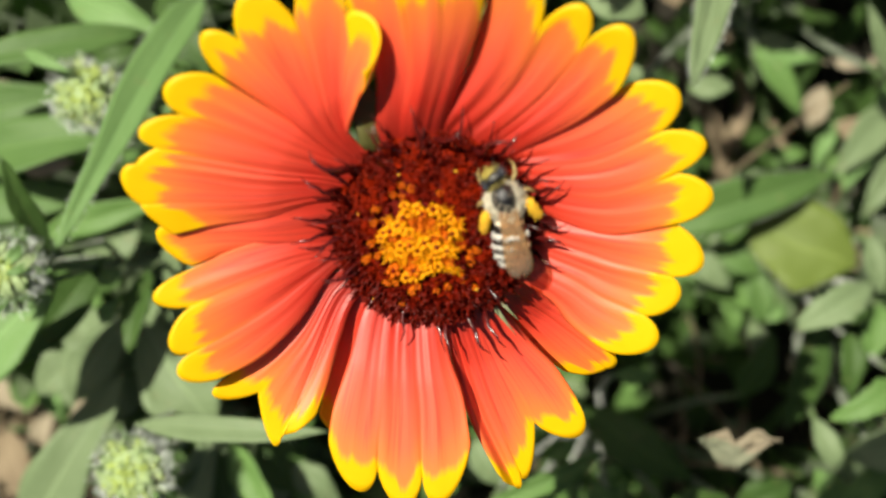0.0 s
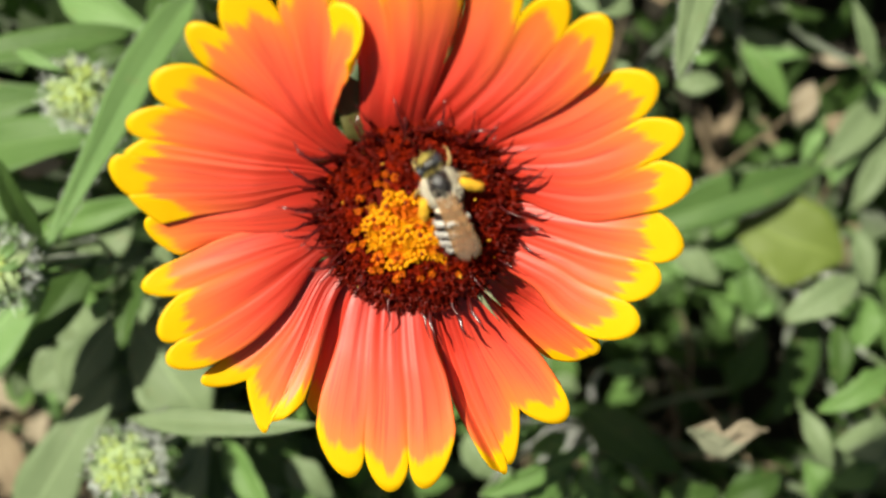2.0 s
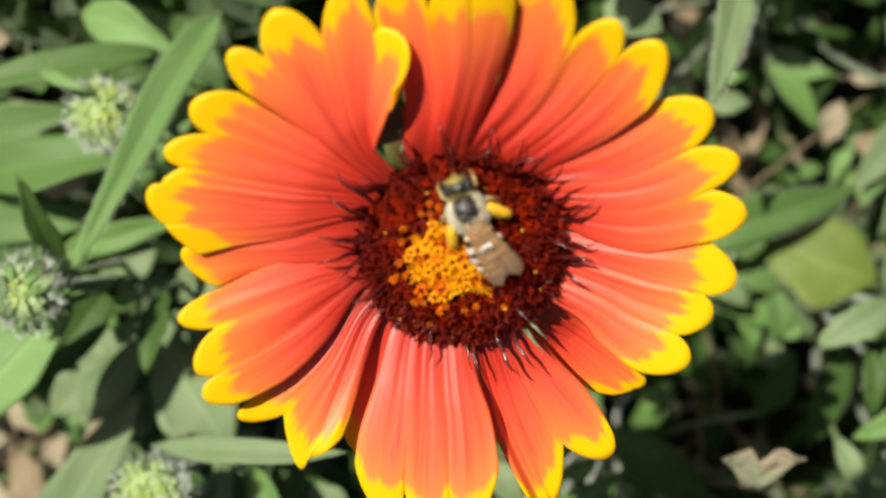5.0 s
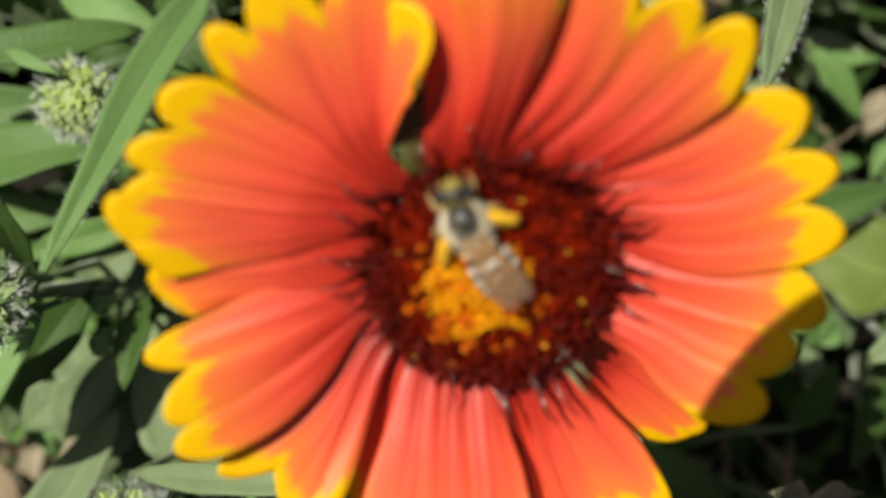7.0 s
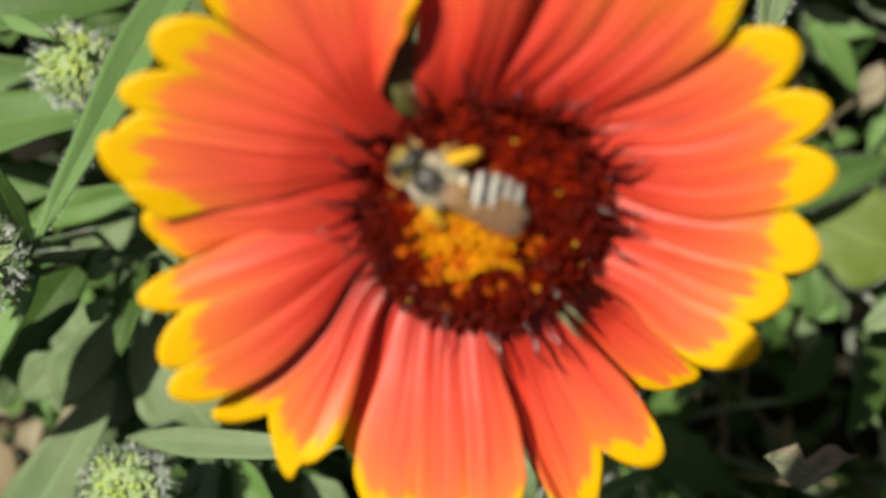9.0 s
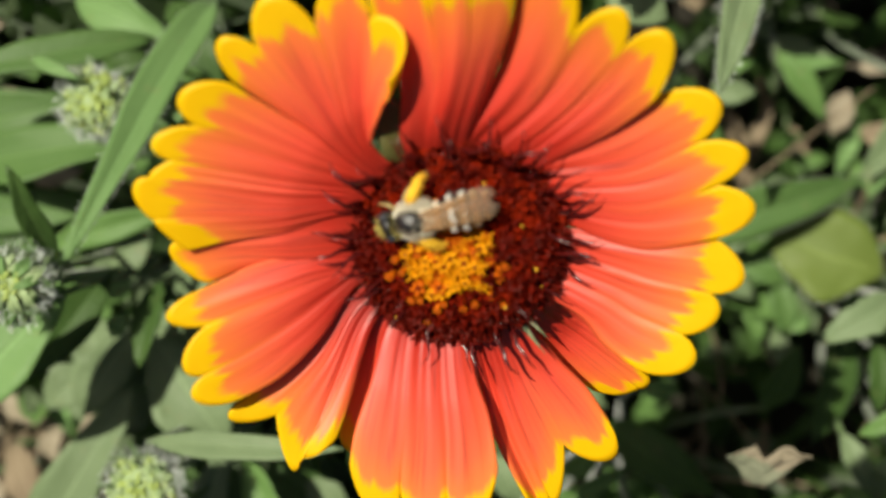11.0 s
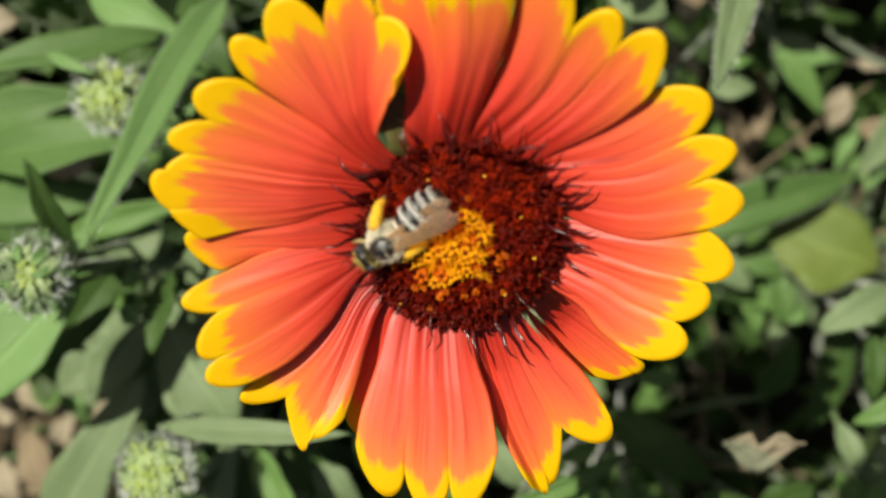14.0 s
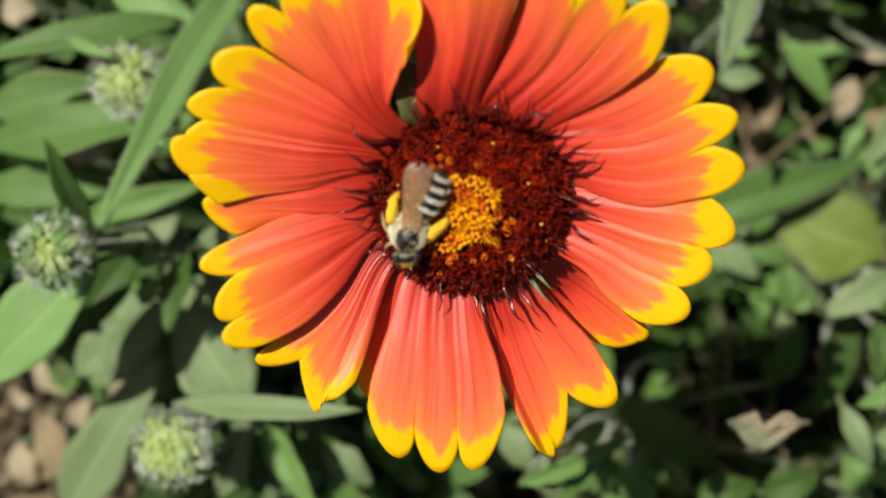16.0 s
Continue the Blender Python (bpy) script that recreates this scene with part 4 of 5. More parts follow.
petal(-2.3, 4.5, [(-10.8, -11.6), (-13.0, -18.3), (-14.8, -25.0)], [(-13.1, -27.9)], [(-9.4, -27.2), (-8.3, -20.0), (-7.1, -13.5)], 6, label="narrow red petal tucked between two others")
petal(-0.6, 7.5, [(-13.2, -7.1), (-18.4, -13.1), (-25.7, -18.0)], [(-26.8, -20.3), (-21.8, -20.1), (-20.5, -26.3), (-19.1, -25.4), (-17.3, -25.2)], [(-14.6, -23.2), (-13.2, -19.3), (-11.7, -14.4), (-10.3, -9.5)], 7, curl=((0.92, 0.13, 0.6, 0.6),), deep=0.3)
petal(0.2, 10.0, [(-12.9, -1.9), (-17.6, -0.6), (-23.4, -1.2), (-28.0, -3.0)], [(-32.8, -5.6), (-28.7, -7.3), (-31.3, -11.2), (-28.9, -12.9), (-30.1, -15.9)], [(-25.2, -16.4), (-20.5, -14.4), (-16.1, -10.6), (-12.4, -5.1)], 8, curl=((0.0, 0.25, -1.0, 0.5),), folds=0.5, deep=0.3)
petal(0.7, 6.0, [(-13.0, 5.0), (-22.9, 3.2), (-30.4, 2.0)], [(-32.4, 0.3)], [(-28.6, -3.4), (-23.0, -2.2), (-13.0, -3.4)], 9, yellow=-1.5)
petal(1.6, 6.5, [(-11.0, 8.9), (-16.9, 14.5), (-24.0, 20.0)], [(-29.3, 19.5), (-28.1, 15.6), (-32.6, 14.5), (-31.2, 11.9), (-33.0, 10.9), (-33.4, 10.1), (-35.3, 8.6), (-33.4, 5.1), (-32.6, 3.6)], [(-30.3, 1.2), (-25.9, 1.9), (-20.1, 2.3), (-13.4, 4.1)], 10, folds=0.3)
petal(1.8, 5.2, [(-12.3, 10.2), (-17.9, 15.3), (-24.0, 20.2)], [(-25.3, 24.7), (-21.3, 23.8), (-20.0, 29.3), (-15.1, 25.9), (-12.4, 32.2), (-9.5, 26.9), (-5.7, 25.4)], [(-7.6, 20.8), (-7.6, 18.7), (-9.1, 15.5), (-10.1, 11.7)], 11, curl=((1.0, 0.16, 4.5, 1.2),), label="broad petal with its last lobe turned over")
petal(-0.4, 12.5, [(-5.8, 11.9), (-6.4, 19.1), (-8.0, 24.8), (-9.5, 27.8)], [(-6.4, 33.3), (-3.6, 28.6), (-1.6, 32.8), (0.7, 31.1), (3.2, 32.7)], [(5.5, 30.1), (4.9, 25.6), (3.3, 20.3), (0.4, 12.9)], 12, folds=0.55, curl=((1.0, 0.30, -1.3, 0.7), (0.1, 0.3, -4.0, 0.7)), arch=0.8, deep=0.55)
petal(-0.3, 9.5, [(0.5, 12.7), (3.8, 20.0), (5.5, 25.8), (6.1, 30.4)], [(10.5, 32.2), (11.7, 25.5), (16.1, 28.2), (16.7, 23.8), (21.6, 25.3)], [(20.3, 17.8), (16.7, 14.3), (12.7, 11.6), (8.8, 10.0)], 13, folds=0.8, curl=((0.0, 0.10, -0.2, 0.8),), deep=0.35)


def flower_disc():
    rng = random.Random(21)
    bm = bmesh.new()
    rings = []
    for i in range(13):
        r = RIM * i / 12
        rings.append([bm.verts.new((r * math.cos(a), r * math.sin(a), dome(r) - 0.0009)) for a in (2 * math.pi * k / 40 for k in range(40))] if i else [bm.verts.new((0, 0, dome(0) - 0.0009))])
    rings.append([bm.verts.new((0.010 * math.cos(a), 0.010 * math.sin(a), -0.004)) for a in (2 * math.pi * k / 40 for k in range(40))])
    for k in range(40):
        bm.faces.new((rings[0][0], rings[1][k], rings[1][(k + 1) % 40]))
    for a, b in zip(rings[1:], rings[2:]):
        for k in range(40):
            bm.faces.new((a[k], b[k], b[(k + 1) % 40], a[(k + 1) % 40]))
    bm.faces.new(rings[-1][::-1])
    disc = part("disc", bm, DISC, flower, "domed maroon disc with a golden middle")

    bm = bmesh.new()
    for v in ellipsoid(bm, (-0.0014, -0.0003, dome(0.002) - 0.0028), (0.0051, 0.0050, 0.0024), segments=40, rings=20):
        v.co.z += 0.0003 * noise.noise(v.co * 900)
    part("gold_middle", bm, AMBER, disc, "amber bed of the golden florets")

    def knob(seed, material, size):
        """A half-open floret: a short tube with five small points round a dark throat."""
        r = random.Random(seed)
        b = bmesh.new()
        tube(b, ((0, 0, -0.0006), (0, 0, 0.0004), (0, 0, 0.0009), (0, 0, 0.0010)), (0.00026 * size, 0.00040 * size, 0.00044 * size, 0.00030 * size), 8)
        for k in range(5):
            a = k * 1.2566 + r.uniform(-0.2, 0.2)
            d = Vector((math.cos(a), math.sin(a), 0))
            tube(b, (d * 0.00024 * size + Vector((0, 0, 0.0008)), d * 0.00040 * size + Vector((0, 0, 0.00120)), d * 0.00054 * size + Vector((0, 0, 0.00125))), (0.00020 * size, 0.00017 * size, 0.00006), 5)
        lit = len(b.faces)
        tube(b, ((0, 0, 0.0008), (0, 0, 0.00112), (0, 0, 0.00122)), (0.00019 * size, 0.00020 * size, 0.00008 * size), 6)
        b.faces.ensure_lookup_table()
        for f in b.faces[lit:]:
            f.material_index = 1
        return mesh_of("floret", b, (material, MAROON))

    def tuft(seed, material, tall):
        """An open floret: curled dark points and stigma arms."""
        r = random.Random(seed)
        b = bmesh.new()
        tube(b, ((0, 0, -0.0008), (0, 0, 0.0003), (0, 0, 0.0007)), (0.00026, 0.00030, 0.00028), 6)
        for k in range(13):
            a = k * 0.483 + r.uniform(-0.3, 0.3)
            d = Vector((math.cos(a), math.sin(a), 0))
            side = Vector((-d.y, d.x, 0)) * r.uniform(-0.0003, 0.0003)
            out, up = r.uniform(0.0003, 0.0010), r.uniform(0.0006, 0.0018) * tall
            tube(b, (d * 0.0002 + Vector((0, 0, 0.0005)), d * out * 0.7 + Vector((0, 0, up)), d * out * 1.2 + side + Vector((0, 0, up * r.uniform(0.8, 1.3)))), (0.00014, 0.00011, 0.00003), 4)
        return mesh_of("floret", b, material)

    golds = [knob(s, GOLD, 1.45) for s in range(3)] + [knob(5, AMBER, 1.35), tuft(15, GOLD, 0.8), tuft(16, AMBER, 0.9)]
    darks = [tuft(s, MAROON, 1.0) for s in range(4)] + [tuft(7, RUST, 0.9), tuft(8, RUST, 0.7), knob(6, AMBER, 0.8)]

    def upright(x, y, lean):
        r = math.hypot(x, y)
        a = math.atan2(y, x)
        return Matrix.Translation((x, y, dome(r) - 0.0007)) @ Matrix.Rotation(a, 4, "Z") @ Matrix.Rotation(lean, 4, "Y") @ Matrix.Rotation(rng.uniform(0, 6.28), 4, "Z") @ Matrix.Diagonal((*([rng.uniform(0.85, 1.2)] * 3), 1))

    def golden(x, y):
        return math.hypot(x + 0.0014, y * 1.06) < 0.0050 + 0.0010 * noise.noise((x * 700, y * 700, 3))

    total = 380
    for k in range(total):
        r = RIM * math.sqrt((k + 0.5) / total)
        a = k * 2.39996
        x, y = r * math.cos(a), r * math.sin(a)
        if golden(x, y):
            continue
        x += rng.uniform(-1, 1) * 0.0002
        y += rng.uniform(-1, 1) * 0.0002
        pick = rng.choice((4, 5, 0)) if (r < 0.0078 or y > 0.002) and rng.random() < 0.75 else rng.choice((0, 1, 2, 3, 0, 1, 2, 3, 0, 5))
        if rng.random() < (0.25 if math.hypot(x + 0.0014, y) < 0.0066 else 0.02):
            pick = 6
        piece("dark_floret", darks[pick], disc, upright(x, y, 0.85 * r / RIM))
    for k in range(390):
        r = RIM * math.sqrt((k + 0.5) / 390)
        a = k * 2.39996 + 1.0
        x, y = r * math.cos(a) - 0.0014 + rng.gauss(0, 0.00016), r * math.sin(a) + rng.gauss(0, 0.00016)
        if r < 0.0075 and golden(x, y):
            piece("gold_floret", golds[rng.choice((0, 1, 2, 0, 1, 3, 4, 4, 4, 5))], disc, upright(x, y, 0.5 * math.hypot(x, y) / RIM + rng.gauss(0, 0.2)) @ Matrix.Diagonal((*([rng.uniform(0.8, 1.15)] * 3), 1)))
    # long bristles round the rim
    kinds = []
    for s in range(6):
        r = random.Random(40 + s)
        b = bmesh.new()
        long = r.uniform(0.0050, 0.0080)
        tube(b, [Vector((long * f, r.uniform(-1, 1) * 0.0003 + 0.0003 * math.sin(f * 3.4 + s * 2) * f, 0.0016 * math.sin(f * 2.4) + 0.0008 * f)) for f in (0, 0.2, 0.4, 0.6, 0.8, 1.0)], (0.00030, 0.00027, 0.00022, 0.00016, 0.00010, 0.00003), 6)
        kinds.append(mesh_of("bristle", b, BRISTLE))
    for k in range(120):
        a = 2 * math.pi * k / 120 + rng.uniform(-0.06, 0.06)
        r = rng.uniform(0.0088, 0.0122)
        below = -2.6 < (a if a < math.pi else a - 2 * math.pi) < -0.1
        size = rng.uniform(0.65, 1.1) if k % (7 if below else 4 if abs(a if a < math.pi else a - 2 * math.pi) < 0.8 else 5 if 0.8 <= a < 1.7 else 2) == 0 else rng.uniform(0.25, 0.45)
        size *= 0.75 if below else 1.0
        m = Matrix.Translation((r * math.cos(a), r * math.sin(a), dome(r) - 0.0004)) @ Matrix.Rotation(a + rng.uniform(-0.45, 0.45), 4, "Z") @ Matrix.Rotation(rng.uniform(-0.60, 0.05), 4, "Y") @ Matrix.Diagonal((size, size, size, 1))
        piece("bristle", kinds[k % 6], disc, m)
    for a, r, turn, rise, size in ((141, 11.6, 2, -0.10, 1.35), (157, 12.0, -6, -0.10, 0.9), (114, 11.4, 10, -0.45, 1.0), (88, 11.4, -35, -0.5, 0.95), (66, 11.2, -32, -0.40, 1.15), (56, 11.4, -14, -0.30, 0.9), (30, 11.9, -12, -0.25, 0.8), (20, 12.0, 12, -0.2, 0.85), (5, 12.2, 0, -0.12, 0.7), (-3, 12.2, -8, -0.15, 0.8), (-14, 12.2, 2, -0.2, 0.65), (-58, 11.8, -8, -0.2, 0.8), (-67, 11.6, 4, -0.1, 0.9), (-82, 11.6, -6, -0.15, 0.7), (172, 12, 4, -0.2, 0.9), (182, 12, -6, -0.2, 0.8)):
        m = Matrix.Rotation(radians(a), 4, "Z") @ Matrix.Translation((r * 0.001, 0, dome(r * 0.001) + 0.0002)) @ Matrix.Rotation(radians(turn), 4, "Z") @ Matrix.Rotation(rise, 4, "Y") @ Matrix.Diagonal((size, size * 1.55, size * 1.55, 1))
        piece("bristle", kinds[int(a) % 6], disc, m)
    # loose grains of pollen
    bm = bmesh.new()
    for x, y, size in ((-7.4, -8.6, 0.36), (-6.6, -7.6, 0.26), (5.2, -6.4, 0.34), (8.6, -1.8, 0.30), (6.9, 3.6, 0.22), (-8.9, 3.0, 0.2), (2.6, 8.4, 0.24), (-4.0, 7.9, 0.22), (0.6, -9.0, 0.24), (9.4, -4.4, 0.22)):
        ellipsoid(bm, (x * 0.001, y * 0.001, dome(math.hypot(x, y) * 0.001) + 0.0008), (size * 0.0008, size * 0.0007, size * 0.0007), segments=10, rings=8)
    part("pollen", bm, POLLEN, disc, "loose yellow pollen grains")
    # a few dry bracts that show between petals
    for a, long in ((-0.93, 0.0060), (-0.84, 0.0046), (2.03, 0.0095)):
        b = bmesh.new()
        d = Vector((math.cos(a), math.sin(a), 0))
        sheet(b, leaf_grid(tuple(d * 10.6 - Vector((0, 0, 0.4 if a < 0 else 1.4))), tuple(d * (11 + long * 1000) + Vector((0, 0, 1.0 if a < 0 else 1.2))), 0.6 if a < 0 else 6.0, 10, 0.6, 0.3, 0, a, 0.3, 9, 5), 0.0002)
        part("bract", b, BRACT if a < 0 else BRACTDARK, flower, "narrow green bract between the petals")
    # the green cup and stem below
    b = bmesh.new()
    tube(b, ((0, 0, -0.0035), (0, 0, -0.006), (0, 0, -0.009), (0, 0, -0.011)), (0.0105, 0.009, 0.005, 0.0016), 20)
    part("cup", b, STEM, flower, "green cup under the petals")
    back = HEAD.inverted()
    b = bmesh.new()
    neck = back @ (HEAD @ Vector((0, 0, -0.0105)))
    foot = back @ Vector((0.012, 0.040, 0.0))
    tube(b, arc(neck, foot, (0, 0.012, -0.012), 14), (0.0016, 0.0015, 0.0015, 0.0016, 0.0017, 0.0018, 0.0018, 0.0019), 10)
    part("stem", b, STEM, flower)


flower_disc()


# ---- the bee ----
def make_bee():
    """A striped bee facing +x, its feet at z = 0, in metres; its head, abdomen, wings and hind legs turn on their own roots."""
    bee = empty("bee", (0, 0, 0), "small striped bee with pollen-laden legs on the flower's disc", "bee")
    mm = 0.00113

    def P(x, y, z):
        return Vector((x, y, z)) * mm

    def rooted(name, bm, material, parent, root, label=""):
        """A part whose origin is its root."""
        bmesh.ops.translate(bm, verts=bm.verts, vec=-root)
        ob = part(name, bm, material, parent, label)
        ob.location = root
        return ob

    def on(name, bm, material, parent, label=""):
        """A piece of a rooted part, built in the bee's own space."""
        bmesh.ops.translate(bm, verts=bm.verts, vec=-parent.location)
        return part(name, bm, material, parent, label)

    def fuzz(centre, radii, count, long, keep, seed, thick=0.00007, back=0.35):
        r = random.Random(seed)
        b = bmesh.new()
        while count:
            d = Vector((r.gauss(0, 1), r.gauss(0, 1), r.gauss(0, 1))).normalized()
            if not keep(d):
                continue
            count -= 1
            p = Vector(centre) + Vector((d.x * radii[0], d.y * radii[1], d.z * radii[2])) * 0.97
            q = p + (d + Vector((r.uniform(-1, 1), r.uniform(-1, 1), r.uniform(-1, 1))) * 0.6 - Vector((back, 0, 0))) * long * r.uniform(0.5, 1.3)
            tube(b, (p * mm, q * mm), (thick, thick * 0.3), 3)
        return b

    # thorax: a bald shiny shield on top, cream fur round it
    bm = bmesh.new()
    ellipsoid(bm, P(0.20, 0, 2.33), (1.74 * mm, 1.42 * mm, 1.56 * mm), segments=24, rings=16)
    thorax = part("thorax", bm, BLACK, bee, "shiny black thorax ringed with cream fur")
    bm = bmesh.new()
    for v in ellipsoid(bm, P(-0.15, 0, 1.85), (1.95 * mm, 1.88 * mm, 1.50 * mm), segments=36, rings=24):
        v.co += (v.co - P(0, 0, 2)).normalized() * 0.00024 * noise.noise(v.co * 1500)
    part("ruff", bm, BUFF, thorax, "felt of cream hair")
    part("hair", fuzz((-0.15, 0, 1.90), (1.95, 1.88, 1.52), 2400, 0.34, lambda d: d.z > -0.3 and ((d.x - 0.15) / 0.80) ** 2 + (d.y / 0.66) ** 2 > 0.9 + 0.5 * noise.noise(d * 6.0), 1), BUFF, thorax, "short cream hair")
    part("hair", fuzz((0.20, 0, 2.30), (1.74, 1.42, 1.56), 45, 0.40, lambda d: d.z > 0.6 and abs(abs(d.y) - 0.35 * d.x) > 0.06, 5, 0.00005), BUFF, thorax, "sparse pale hairs on the shield")
    part("hair", fuzz((-1.55, 0, 2.9), (0.5, 0.75, 0.45), 260, 0.35, lambda d: d.z > 0, 2), BUFF, thorax, "cream tuft behind the shield")
    # head
    neck = P(1.6, 0, 1.9)
    bm = bmesh.new()
    ellipsoid(bm, P(2.45, 0, 1.85), (0.86 * mm, 1.50 * mm, 1.15 * mm), Matrix.Rotation(0.35, 4, "Y"), 24, 16)
    head = rooted("head", bm, BLACK, bee, neck, "black head with a dusty yellow face")
    for s in (-1, 1):
        bm = bmesh.new()
        ellipsoid(bm, P(2.55, 1.08 * s, 2.05), (0.74 * mm, 0.52 * mm, 0.95 * mm), segments=14, rings=10)
        on("eye", bm, EYE_MAT, head)
        bm = bmesh.new()
        tube(bm, (P(3.0, 0.40 * s, 2.4), P(3.3, 0.75 * s, 2.6), P(3.75, 1.05 * s, 2.2), P(4.25, 1.25 * s, 1.6)), (0.00010, 0.00008, 0.00008, 0.00007), 6)
        on("antenna", bm, BLACK, head)
    bm = bmesh.new()
    for v in ellipsoid(bm, P(3.02, 0, 1.75), (0.46 * mm, 0.98 * mm, 0.80 * mm), Matrix.Rotation(0.3, 4, "Y"), 18, 14):
        v.co += v.co.normalized() * 0.00012 * noise.noise(v.co * 2600)
    face = on("face", bm, FACE, head, "yellowish dusty face")
    part("hair", fuzz((3.02 - 1.6, 0, 1.75 - 1.9), (0.46, 0.98, 0.80), 300, 0.30, lambda d: d.z > -0.3, 3, 0.00006, -0.2), FACE, face)
    on("hair", fuzz((2.05, 0, 2.2), (0.45, 1.25, 0.85), 90, 0.28, lambda d: d.z > 0.25, 4, 0.00006), FACE, head, "olive hair behind the eyes")
    # abdomen in banded segments
    waist = P(-1.5, 0, 2.0)
    bm = bmesh.new()
    ellipsoid(bm, P(-4.6, 0, 1.95), (2.6 * mm, 1.2 * mm, 1.0 * mm), segments=12, rings=8)
    abdomen = rooted("abdomen", bm, BLACK, bee, waist, "black abdomen with white hair bands")
    spine = [(-1.45, 0.78, 2.1), (-2.6, 1.50, 2.25), (-3.85, 1.84, 2.25), (-5.1, 1.84, 2.1), (-6.25, 1.56, 1.85), (-7.25, 1.04, 1.55), (-7.9, 0.25, 1.35)]
    for k, ((x0, r0, z0), (x1, r1, z1)) in enumerate(zip(spine, spine[1:])):
        split = (0.62, 0.66, 0.64, 0.62, 0.62, 0.5)[k]
        mid = (x0 + (x1 - x0) * split, r0 + (r1 - r0) * split, z0 + (z1 - z0) * split)
        for material, a, b, grow, name in ((BLACK, (x0, r0, z0), mid, 0.0, "segment"), (WHITE, mid, (x1, r1, z1), 0.03, "pale_band")):
            if k == len(spine) - 2 or (k == 0 and name == "pale_band"):
                material, name = BLACK if k else BUFF, "segment"
            bm = bmesh.new()
            rings = []
            for f in (0, 0.25, 0.5, 0.75, 1.0):
                x, r, z = (p + (q - p) * f for p, q in zip(a, b))
                ring = []
                for j in range(32):
                    t = 2 * math.pi * j / 32
                    ragged = 0.10 * noise.noise((math.cos(t) * 4, math.sin(t) * 4, k * 3.0 + 1.0)) if 0 < k < 5 else 0
                    rr = r + grow + 0.05 * math.sin(math.pi * f)
                    ring.append(bm.verts.new(P(x + ragged * (1 - f if name == "pale_band" else f), rr * math.cos(t), z + 0.76 * rr * math.sin(t))))
                rings.append(ring)
            for p, q in zip(rings, rings[1:]):
                for j in range(32):
                    bm.faces.new((p[j], p[(j + 1) % 32], q[(j + 1) % 32], q[j]))
            bm.faces.new(rings[0][::-1])
            bm.faces.new(rings[-1])
            band = on(name, bm, material, abdomen)
            if material is WHITE:
                r = random.Random(60 + k)
                h = bmesh.new()
                for _ in range(170):
                    t, f = r.uniform(-0.3, math.pi + 0.3), r.random()
                    x, rad, z = (p + (q - p) * f for p, q in zip(a, b))
                    d = Vector((0, math.cos(t), 0.76 * math.sin(t)))
                    p = Vector((x, 0, z)) + d * (rad + 0.05)
                    tube(h, (p * mm - waist, (p + d * 0.12 + Vector((-0.30, r.uniform(-0.1, 0.1), 0))) * mm - waist), (0.00006, 0.00002), 3)
                part("hair", h, WHITE, band)
    # wings folded back one over the other, narrow at the root and rounded at the tip
    wings = []
    root = P(-0.7, 0, 3.3)
    for s in (-1, 1):
        bm = bmesh.new()
        grid, coords = [], []
        for i in range(22):
            u = i / 21
            w = (0.42 + 1.02 * u ** 1.1) * max(0.0, 1 - max(0.0, (u - 0.68) / 0.32) ** 2.4) ** 0.5 + 0.02
            row, line = [], []
            for j in range(9):
                v = j / 8 - 0.5
                x = -0.7 - 7.5 * u - 0.5 * v * s * u
                y = s * (0.50 - 0.44 * u) + v * 2 * w
                row.append(P(x, y, 3.35 + 0.75 * u - 0.85 * u * u - 0.9 * v * v * u + 0.08 * noise.noise((u * 5, v * 3, s)) + (0.12 if s > 0 else 0)))
                line.append((u, v + 0.5))
            grid.append(row)
            coords.append(line)
        sheet(bm, grid, 0.00003, coords)
        wing = rooted("wing", bm, WING, bee, root, "smoky amber folded wing")
        wings.append(wing)
        bm = bmesh.new()
        for j, stop in ((1, 20), (3, 17), (5, 14), (7, 19)):
            tube(bm, [grid[i][j] + Vector((0, 0, 0.00002)) for i in range(0, stop, 2)], 0.000028, 4)
        for i, j0, j1 in ((8, 1, 3), (10, 3, 5), (13, 1, 5)):
            tube(bm, [grid[i][j] + Vector((0, 0, 0.00002)) for j in range(j0, j1 + 1)], 0.000024, 4)
        on("veins", bm, VEIN, wing)
    # legs: the hind pair thick with pollen
    hinds = []
    for s in (-1, 1):
        for x, knee, ankle, foot, hind in (
                (1.3, (2.1, 1.8, 1.4), (2.9, 1.9, 0.7), (3.3, 1.6, 0.0), 0),
                (0.1, (0.3, 2.5, 1.7), (-0.5, 3.1, 0.9), (-1.0, 3.3, 0.0), 0),
                (-0.9, (-0.9, 2.25, 2.3), (-2.7, 2.75, 1.6), (-3.7, 2.55, 0.5), 1)):
            hip = P(x, s * 1.1, 1.5)
            knee, ankle, foot = (P(q[0], s * q[1], q[2]) for q in (knee, ankle, foot))
            bm = bmesh.new()
            tube(bm, (hip, hip.lerp(knee, 0.6), knee, knee.lerp(ankle, 0.5), ankle, foot), (0.00022, 0.00026, 0.00022, 0.00024, 0.00017, 0.00008) if not hind else (0.0004, 0.00055, 0.0005, 0.0004, 0.0003, 0.00014), 10)
            for v in bm.verts:
                v.co += Vector((noise.noise(v.co * 2200), noise.noise(v.co * 2200 + Vector((3, 0, 0))), 0)) * 0.00014
            leg = rooted("leg", bm, LEG if hind else SHANK, bee, hip, "pollen-dusted hind leg" if hind else "")
            if hind:
                hinds.append(leg)
                way = ankle - knee
                bm = bmesh.new()
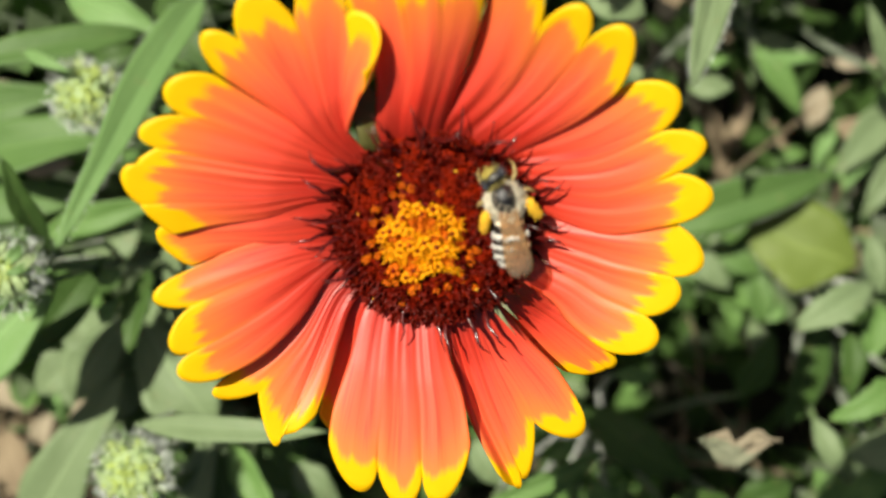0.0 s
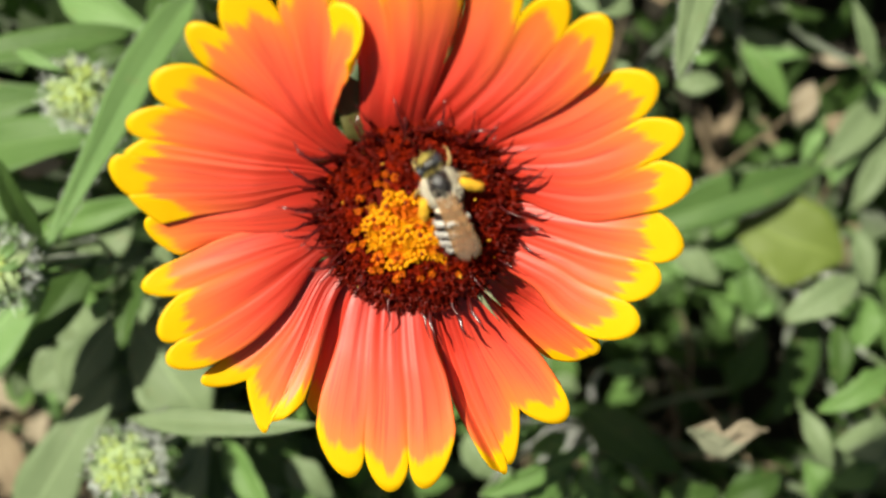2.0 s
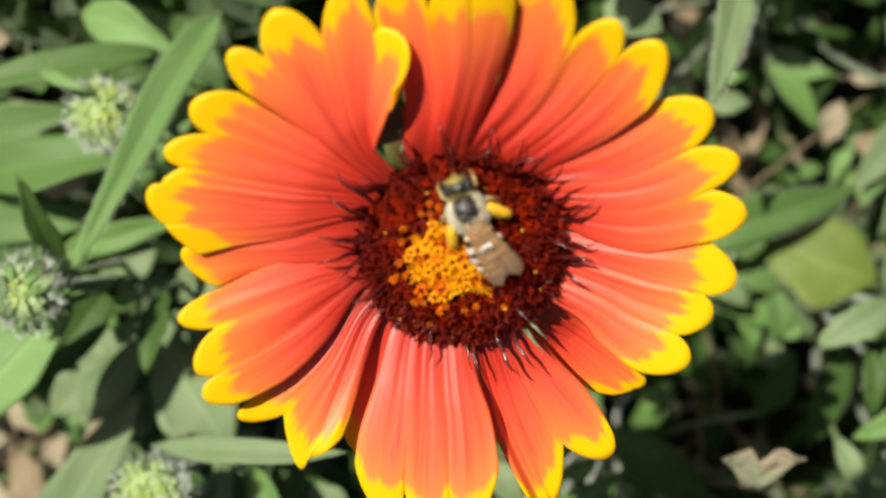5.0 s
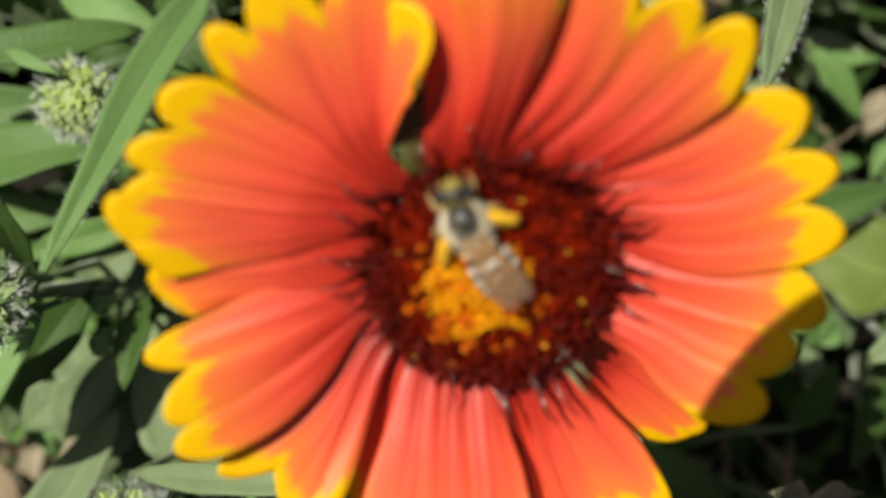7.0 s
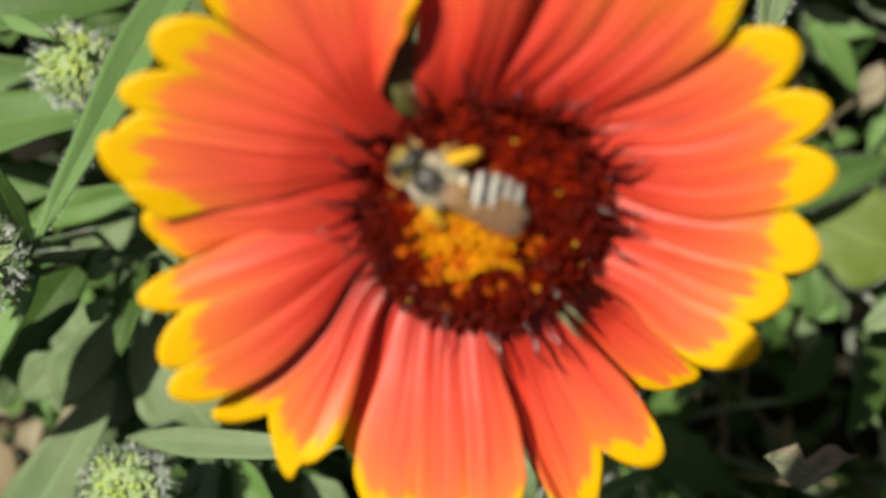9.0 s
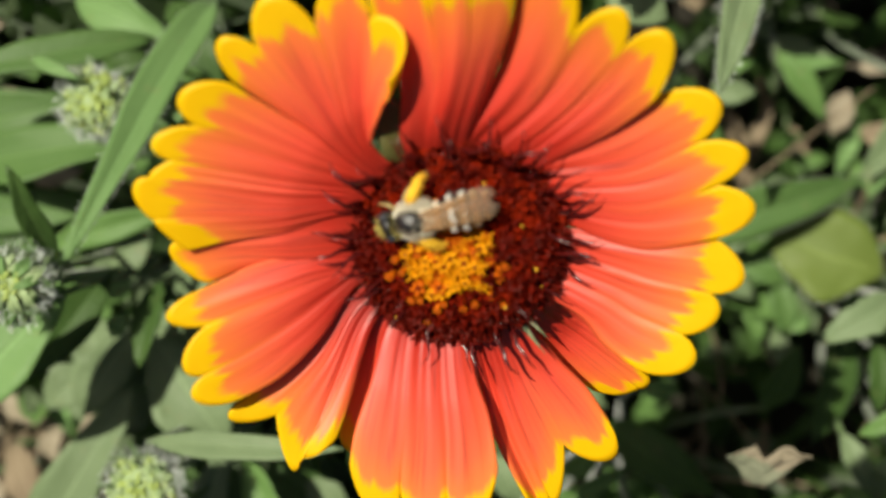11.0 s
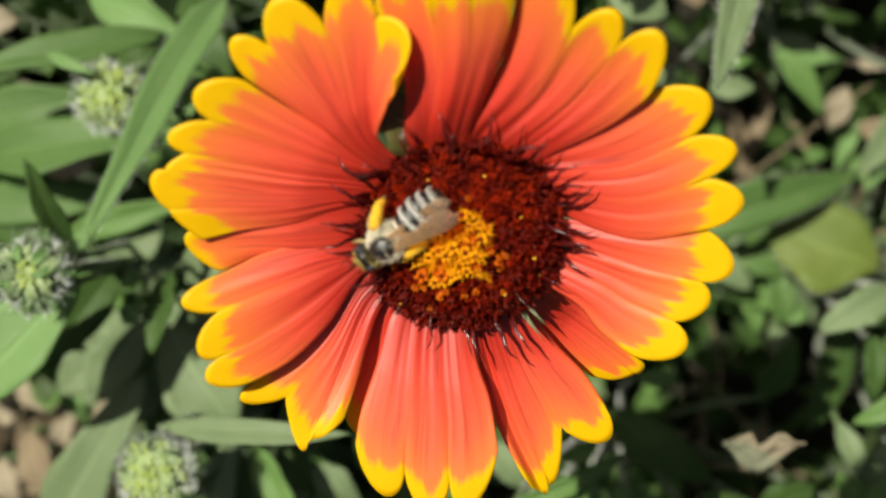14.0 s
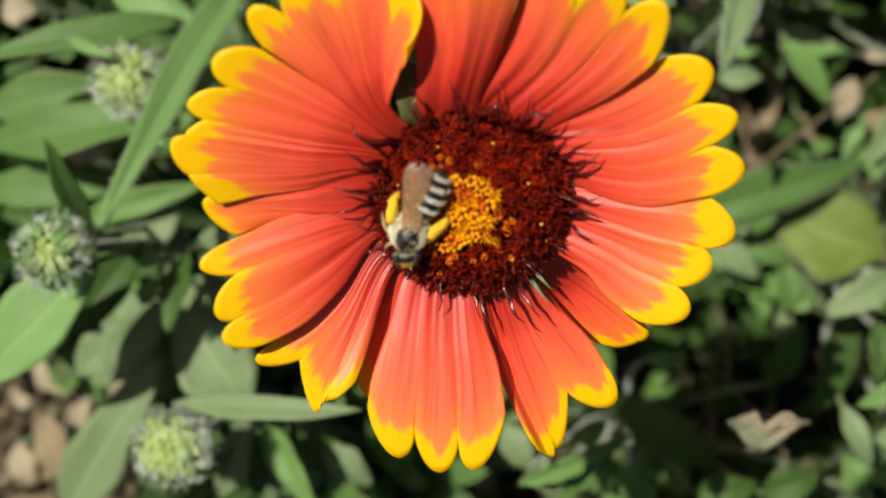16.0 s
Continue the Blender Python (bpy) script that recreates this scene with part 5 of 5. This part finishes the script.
                spots = [knee + way * f + Vector((0, 0, 0.0001)) for f in (-0.20, -0.05, 0.15, 0.35, 0.55, 0.75, 0.95, 1.10)] + [ankle.lerp(foot, f) for f in (0.35, 0.65, 0.9)]
                tube(bm, spots, [q * mm for q in (0.10, 0.42, 0.56, 0.62, 0.62, 0.56, 0.50, 0.46, 0.40, 0.30, 0.08)], 14)
                for v in bm.verts:
                    v.co += Vector((noise.noise(v.co * 1900), noise.noise(v.co * 1900 + Vector((7, 0, 0))), noise.noise(v.co * 1900 + Vector((0, 9, 0))))) * 0.00020
                clump = on("pollen", bm, POLLEN, leg, "clump of bright yellow pollen")
                r = random.Random(9 + s)
                bm = bmesh.new()
                for _ in range(260):
                    f = r.uniform(-0.1, 1.5)
                    p = (knee + way * f if f < 1 else ankle.lerp(foot, f - 1)) + Vector((r.gauss(0, 1), r.gauss(0, 1), r.gauss(0, 1))).normalized() * mm * r.uniform(0.40, 0.62) * (1 if f < 1 else 0.75)
                    d = Vector((r.uniform(-1, 1), r.uniform(-1, 1), r.uniform(-0.5, 1))) * 0.00022
                    tube(bm, (p, p + d), (0.00008, 0.00003), 4)
                bmesh.ops.translate(bm, verts=bm.verts, vec=-hip)
                part("grains", bm, POLLEN, clump, "loose grains and stiff yellow hairs")
    return bee, head, abdomen, wings, hinds


bee, bee_head, bee_abdomen, bee_wings, bee_hinds = make_bee()


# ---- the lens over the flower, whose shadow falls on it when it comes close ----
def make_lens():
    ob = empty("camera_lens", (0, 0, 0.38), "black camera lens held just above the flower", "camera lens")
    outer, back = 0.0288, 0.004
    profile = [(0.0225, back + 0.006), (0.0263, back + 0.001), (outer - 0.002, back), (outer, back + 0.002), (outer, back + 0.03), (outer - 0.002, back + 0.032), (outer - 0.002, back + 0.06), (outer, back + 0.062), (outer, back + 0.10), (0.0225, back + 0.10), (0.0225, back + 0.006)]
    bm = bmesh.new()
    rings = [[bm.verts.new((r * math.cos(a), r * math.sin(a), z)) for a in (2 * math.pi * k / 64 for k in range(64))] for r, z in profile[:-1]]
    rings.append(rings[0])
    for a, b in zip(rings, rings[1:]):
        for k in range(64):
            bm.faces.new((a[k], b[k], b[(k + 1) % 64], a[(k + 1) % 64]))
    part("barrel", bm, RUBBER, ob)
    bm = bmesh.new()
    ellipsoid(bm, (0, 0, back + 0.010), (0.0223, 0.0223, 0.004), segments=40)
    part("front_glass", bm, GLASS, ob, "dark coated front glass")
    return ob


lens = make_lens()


# ---- what moves ----
def motions():
    # seconds, place of the thorax over the disc in millimetres, headings of head and abdomen, swing and spread of the wings, reach of the right and left hind leg in degrees
    rows = [
        (0, 8.2, 5.6, 5.4, 136, 94, -9, 1, 0, 5),
        (0.5, 5.0, 5.0, 6.5, 152, 116, -13, 1, 35, 40),
        (1, 5.7, 5.8, 6.1, 126, 101, -8, 1, 35, 5),
        (1.5, 5.5, 4.3, 6.5, 122, 108, -8, 1, 35, 30),
        (2, 2.9, 6.2, 6.5, 130, 102, -11, 1, 30, 5),
        (2.5, 5.1, 8.1, 5.6, 90, 92, 3, 2, 10, 10),
        (3, 6.4, 8.6, 5.1, 76, 76, 4, 4, 10, 10),
        (3.5, 3.9, 7.5, 6.0, 144, 106, -10, 1, 5, 15),
        (4, 2.0, 6.4, 6.6, 152, 166, 6, 6, 0, 0),
        (4.5, 1.3, 6.6, 6.6, 110, 116, -5, 8, 15, 0),
        (7, -2.7, 7.3, 6.2, 102, 123, -3, 3, 32, 10),
        (7.5, -3.0, 7.0, 6.3, 162, 160, -1, 4, 12, 40),
        (8, -3.2, 6.0, 6.5, 145, 171, 14, 2, 22, 30),
        (8.5, -4.2, 5.9, 6.4, 124, 161, 14, 2, 25, 15),
        (9, -5.0, 5.6, 6.3, 124, 167, 12, 2, 22, 15),
        (9.5, -4.6, 6.1, 6.1, 128, 152, 6, 3, 20, 15),
        (10, -4.2, 6.0, 6.4, 200, 178, -12, 3, 38, 30),
        (12.5, -7.5, 4.1, 6.0, 192, 200, 3, 2, 20, 15),
        (13, -7.8, 4.0, 6.0, 205, 203, 2, 2, 5, 8),
        (13.5, -7.2, 3.8, 6.1, 241, 207, -28, 2, 0, 12),
        (14, -8.9, 0.9, 5.7, 210, 224, 13, 4, 25, -5),
        (14.5, -8.6, -0.9, 5.8, 197, 231, 16, 2, 22, 0),
        (15, -9.3, -0.9, 5.8, 212, 230, 14, 2, 25, 0),
        (15.5, -7.9, -1.3, 6.1, 254, 243, 12, 2, 10, 12),
        (16, -7.5, -2.1, 6.3, 285, 240, -22, 1, -8, 20),
    ]
    bodies, heads, tails, wings, rights, lefts = [], [], [], ([], []), [], []
    for t, x, y, z, front, rear, swing, spread, right, left in rows:
        bend = max(-40, min(40, front - rear))
        bodies.append((t, HEAD @ pose(x * 0.001, y * 0.001, (z - 2.1) * 0.001, 0, 0, rear + 0.35 * bend)))
        heads.append((t, pose(*bee_head.location, 0, 0, 0.6 * bend)))
        tails.append((t, pose(*bee_abdomen.location, 0, 0, -0.35 * bend)))
        for wing, side in zip(wings, (1, -1)):
            wing.append((t, pose(*bee_wings[0].location, 0, 0, -0.35 * bend - swing + side * spread)))
        rights.append((t, pose(*bee_hinds[0].location, 0, 0, right)))
        lefts.append((t, pose(*bee_hinds[1].location, 0, 0, -left)))
    walk(bee, bodies)
    walk(bee_head, heads)
    walk(bee_abdomen, tails)
    walk(bee_hinds[0], rights)
    walk(bee_hinds[1], lefts)
    for wing, turns in zip(bee_wings, wings):
        walk(wing, turns)
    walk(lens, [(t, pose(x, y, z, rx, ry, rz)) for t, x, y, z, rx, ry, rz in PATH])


motions()
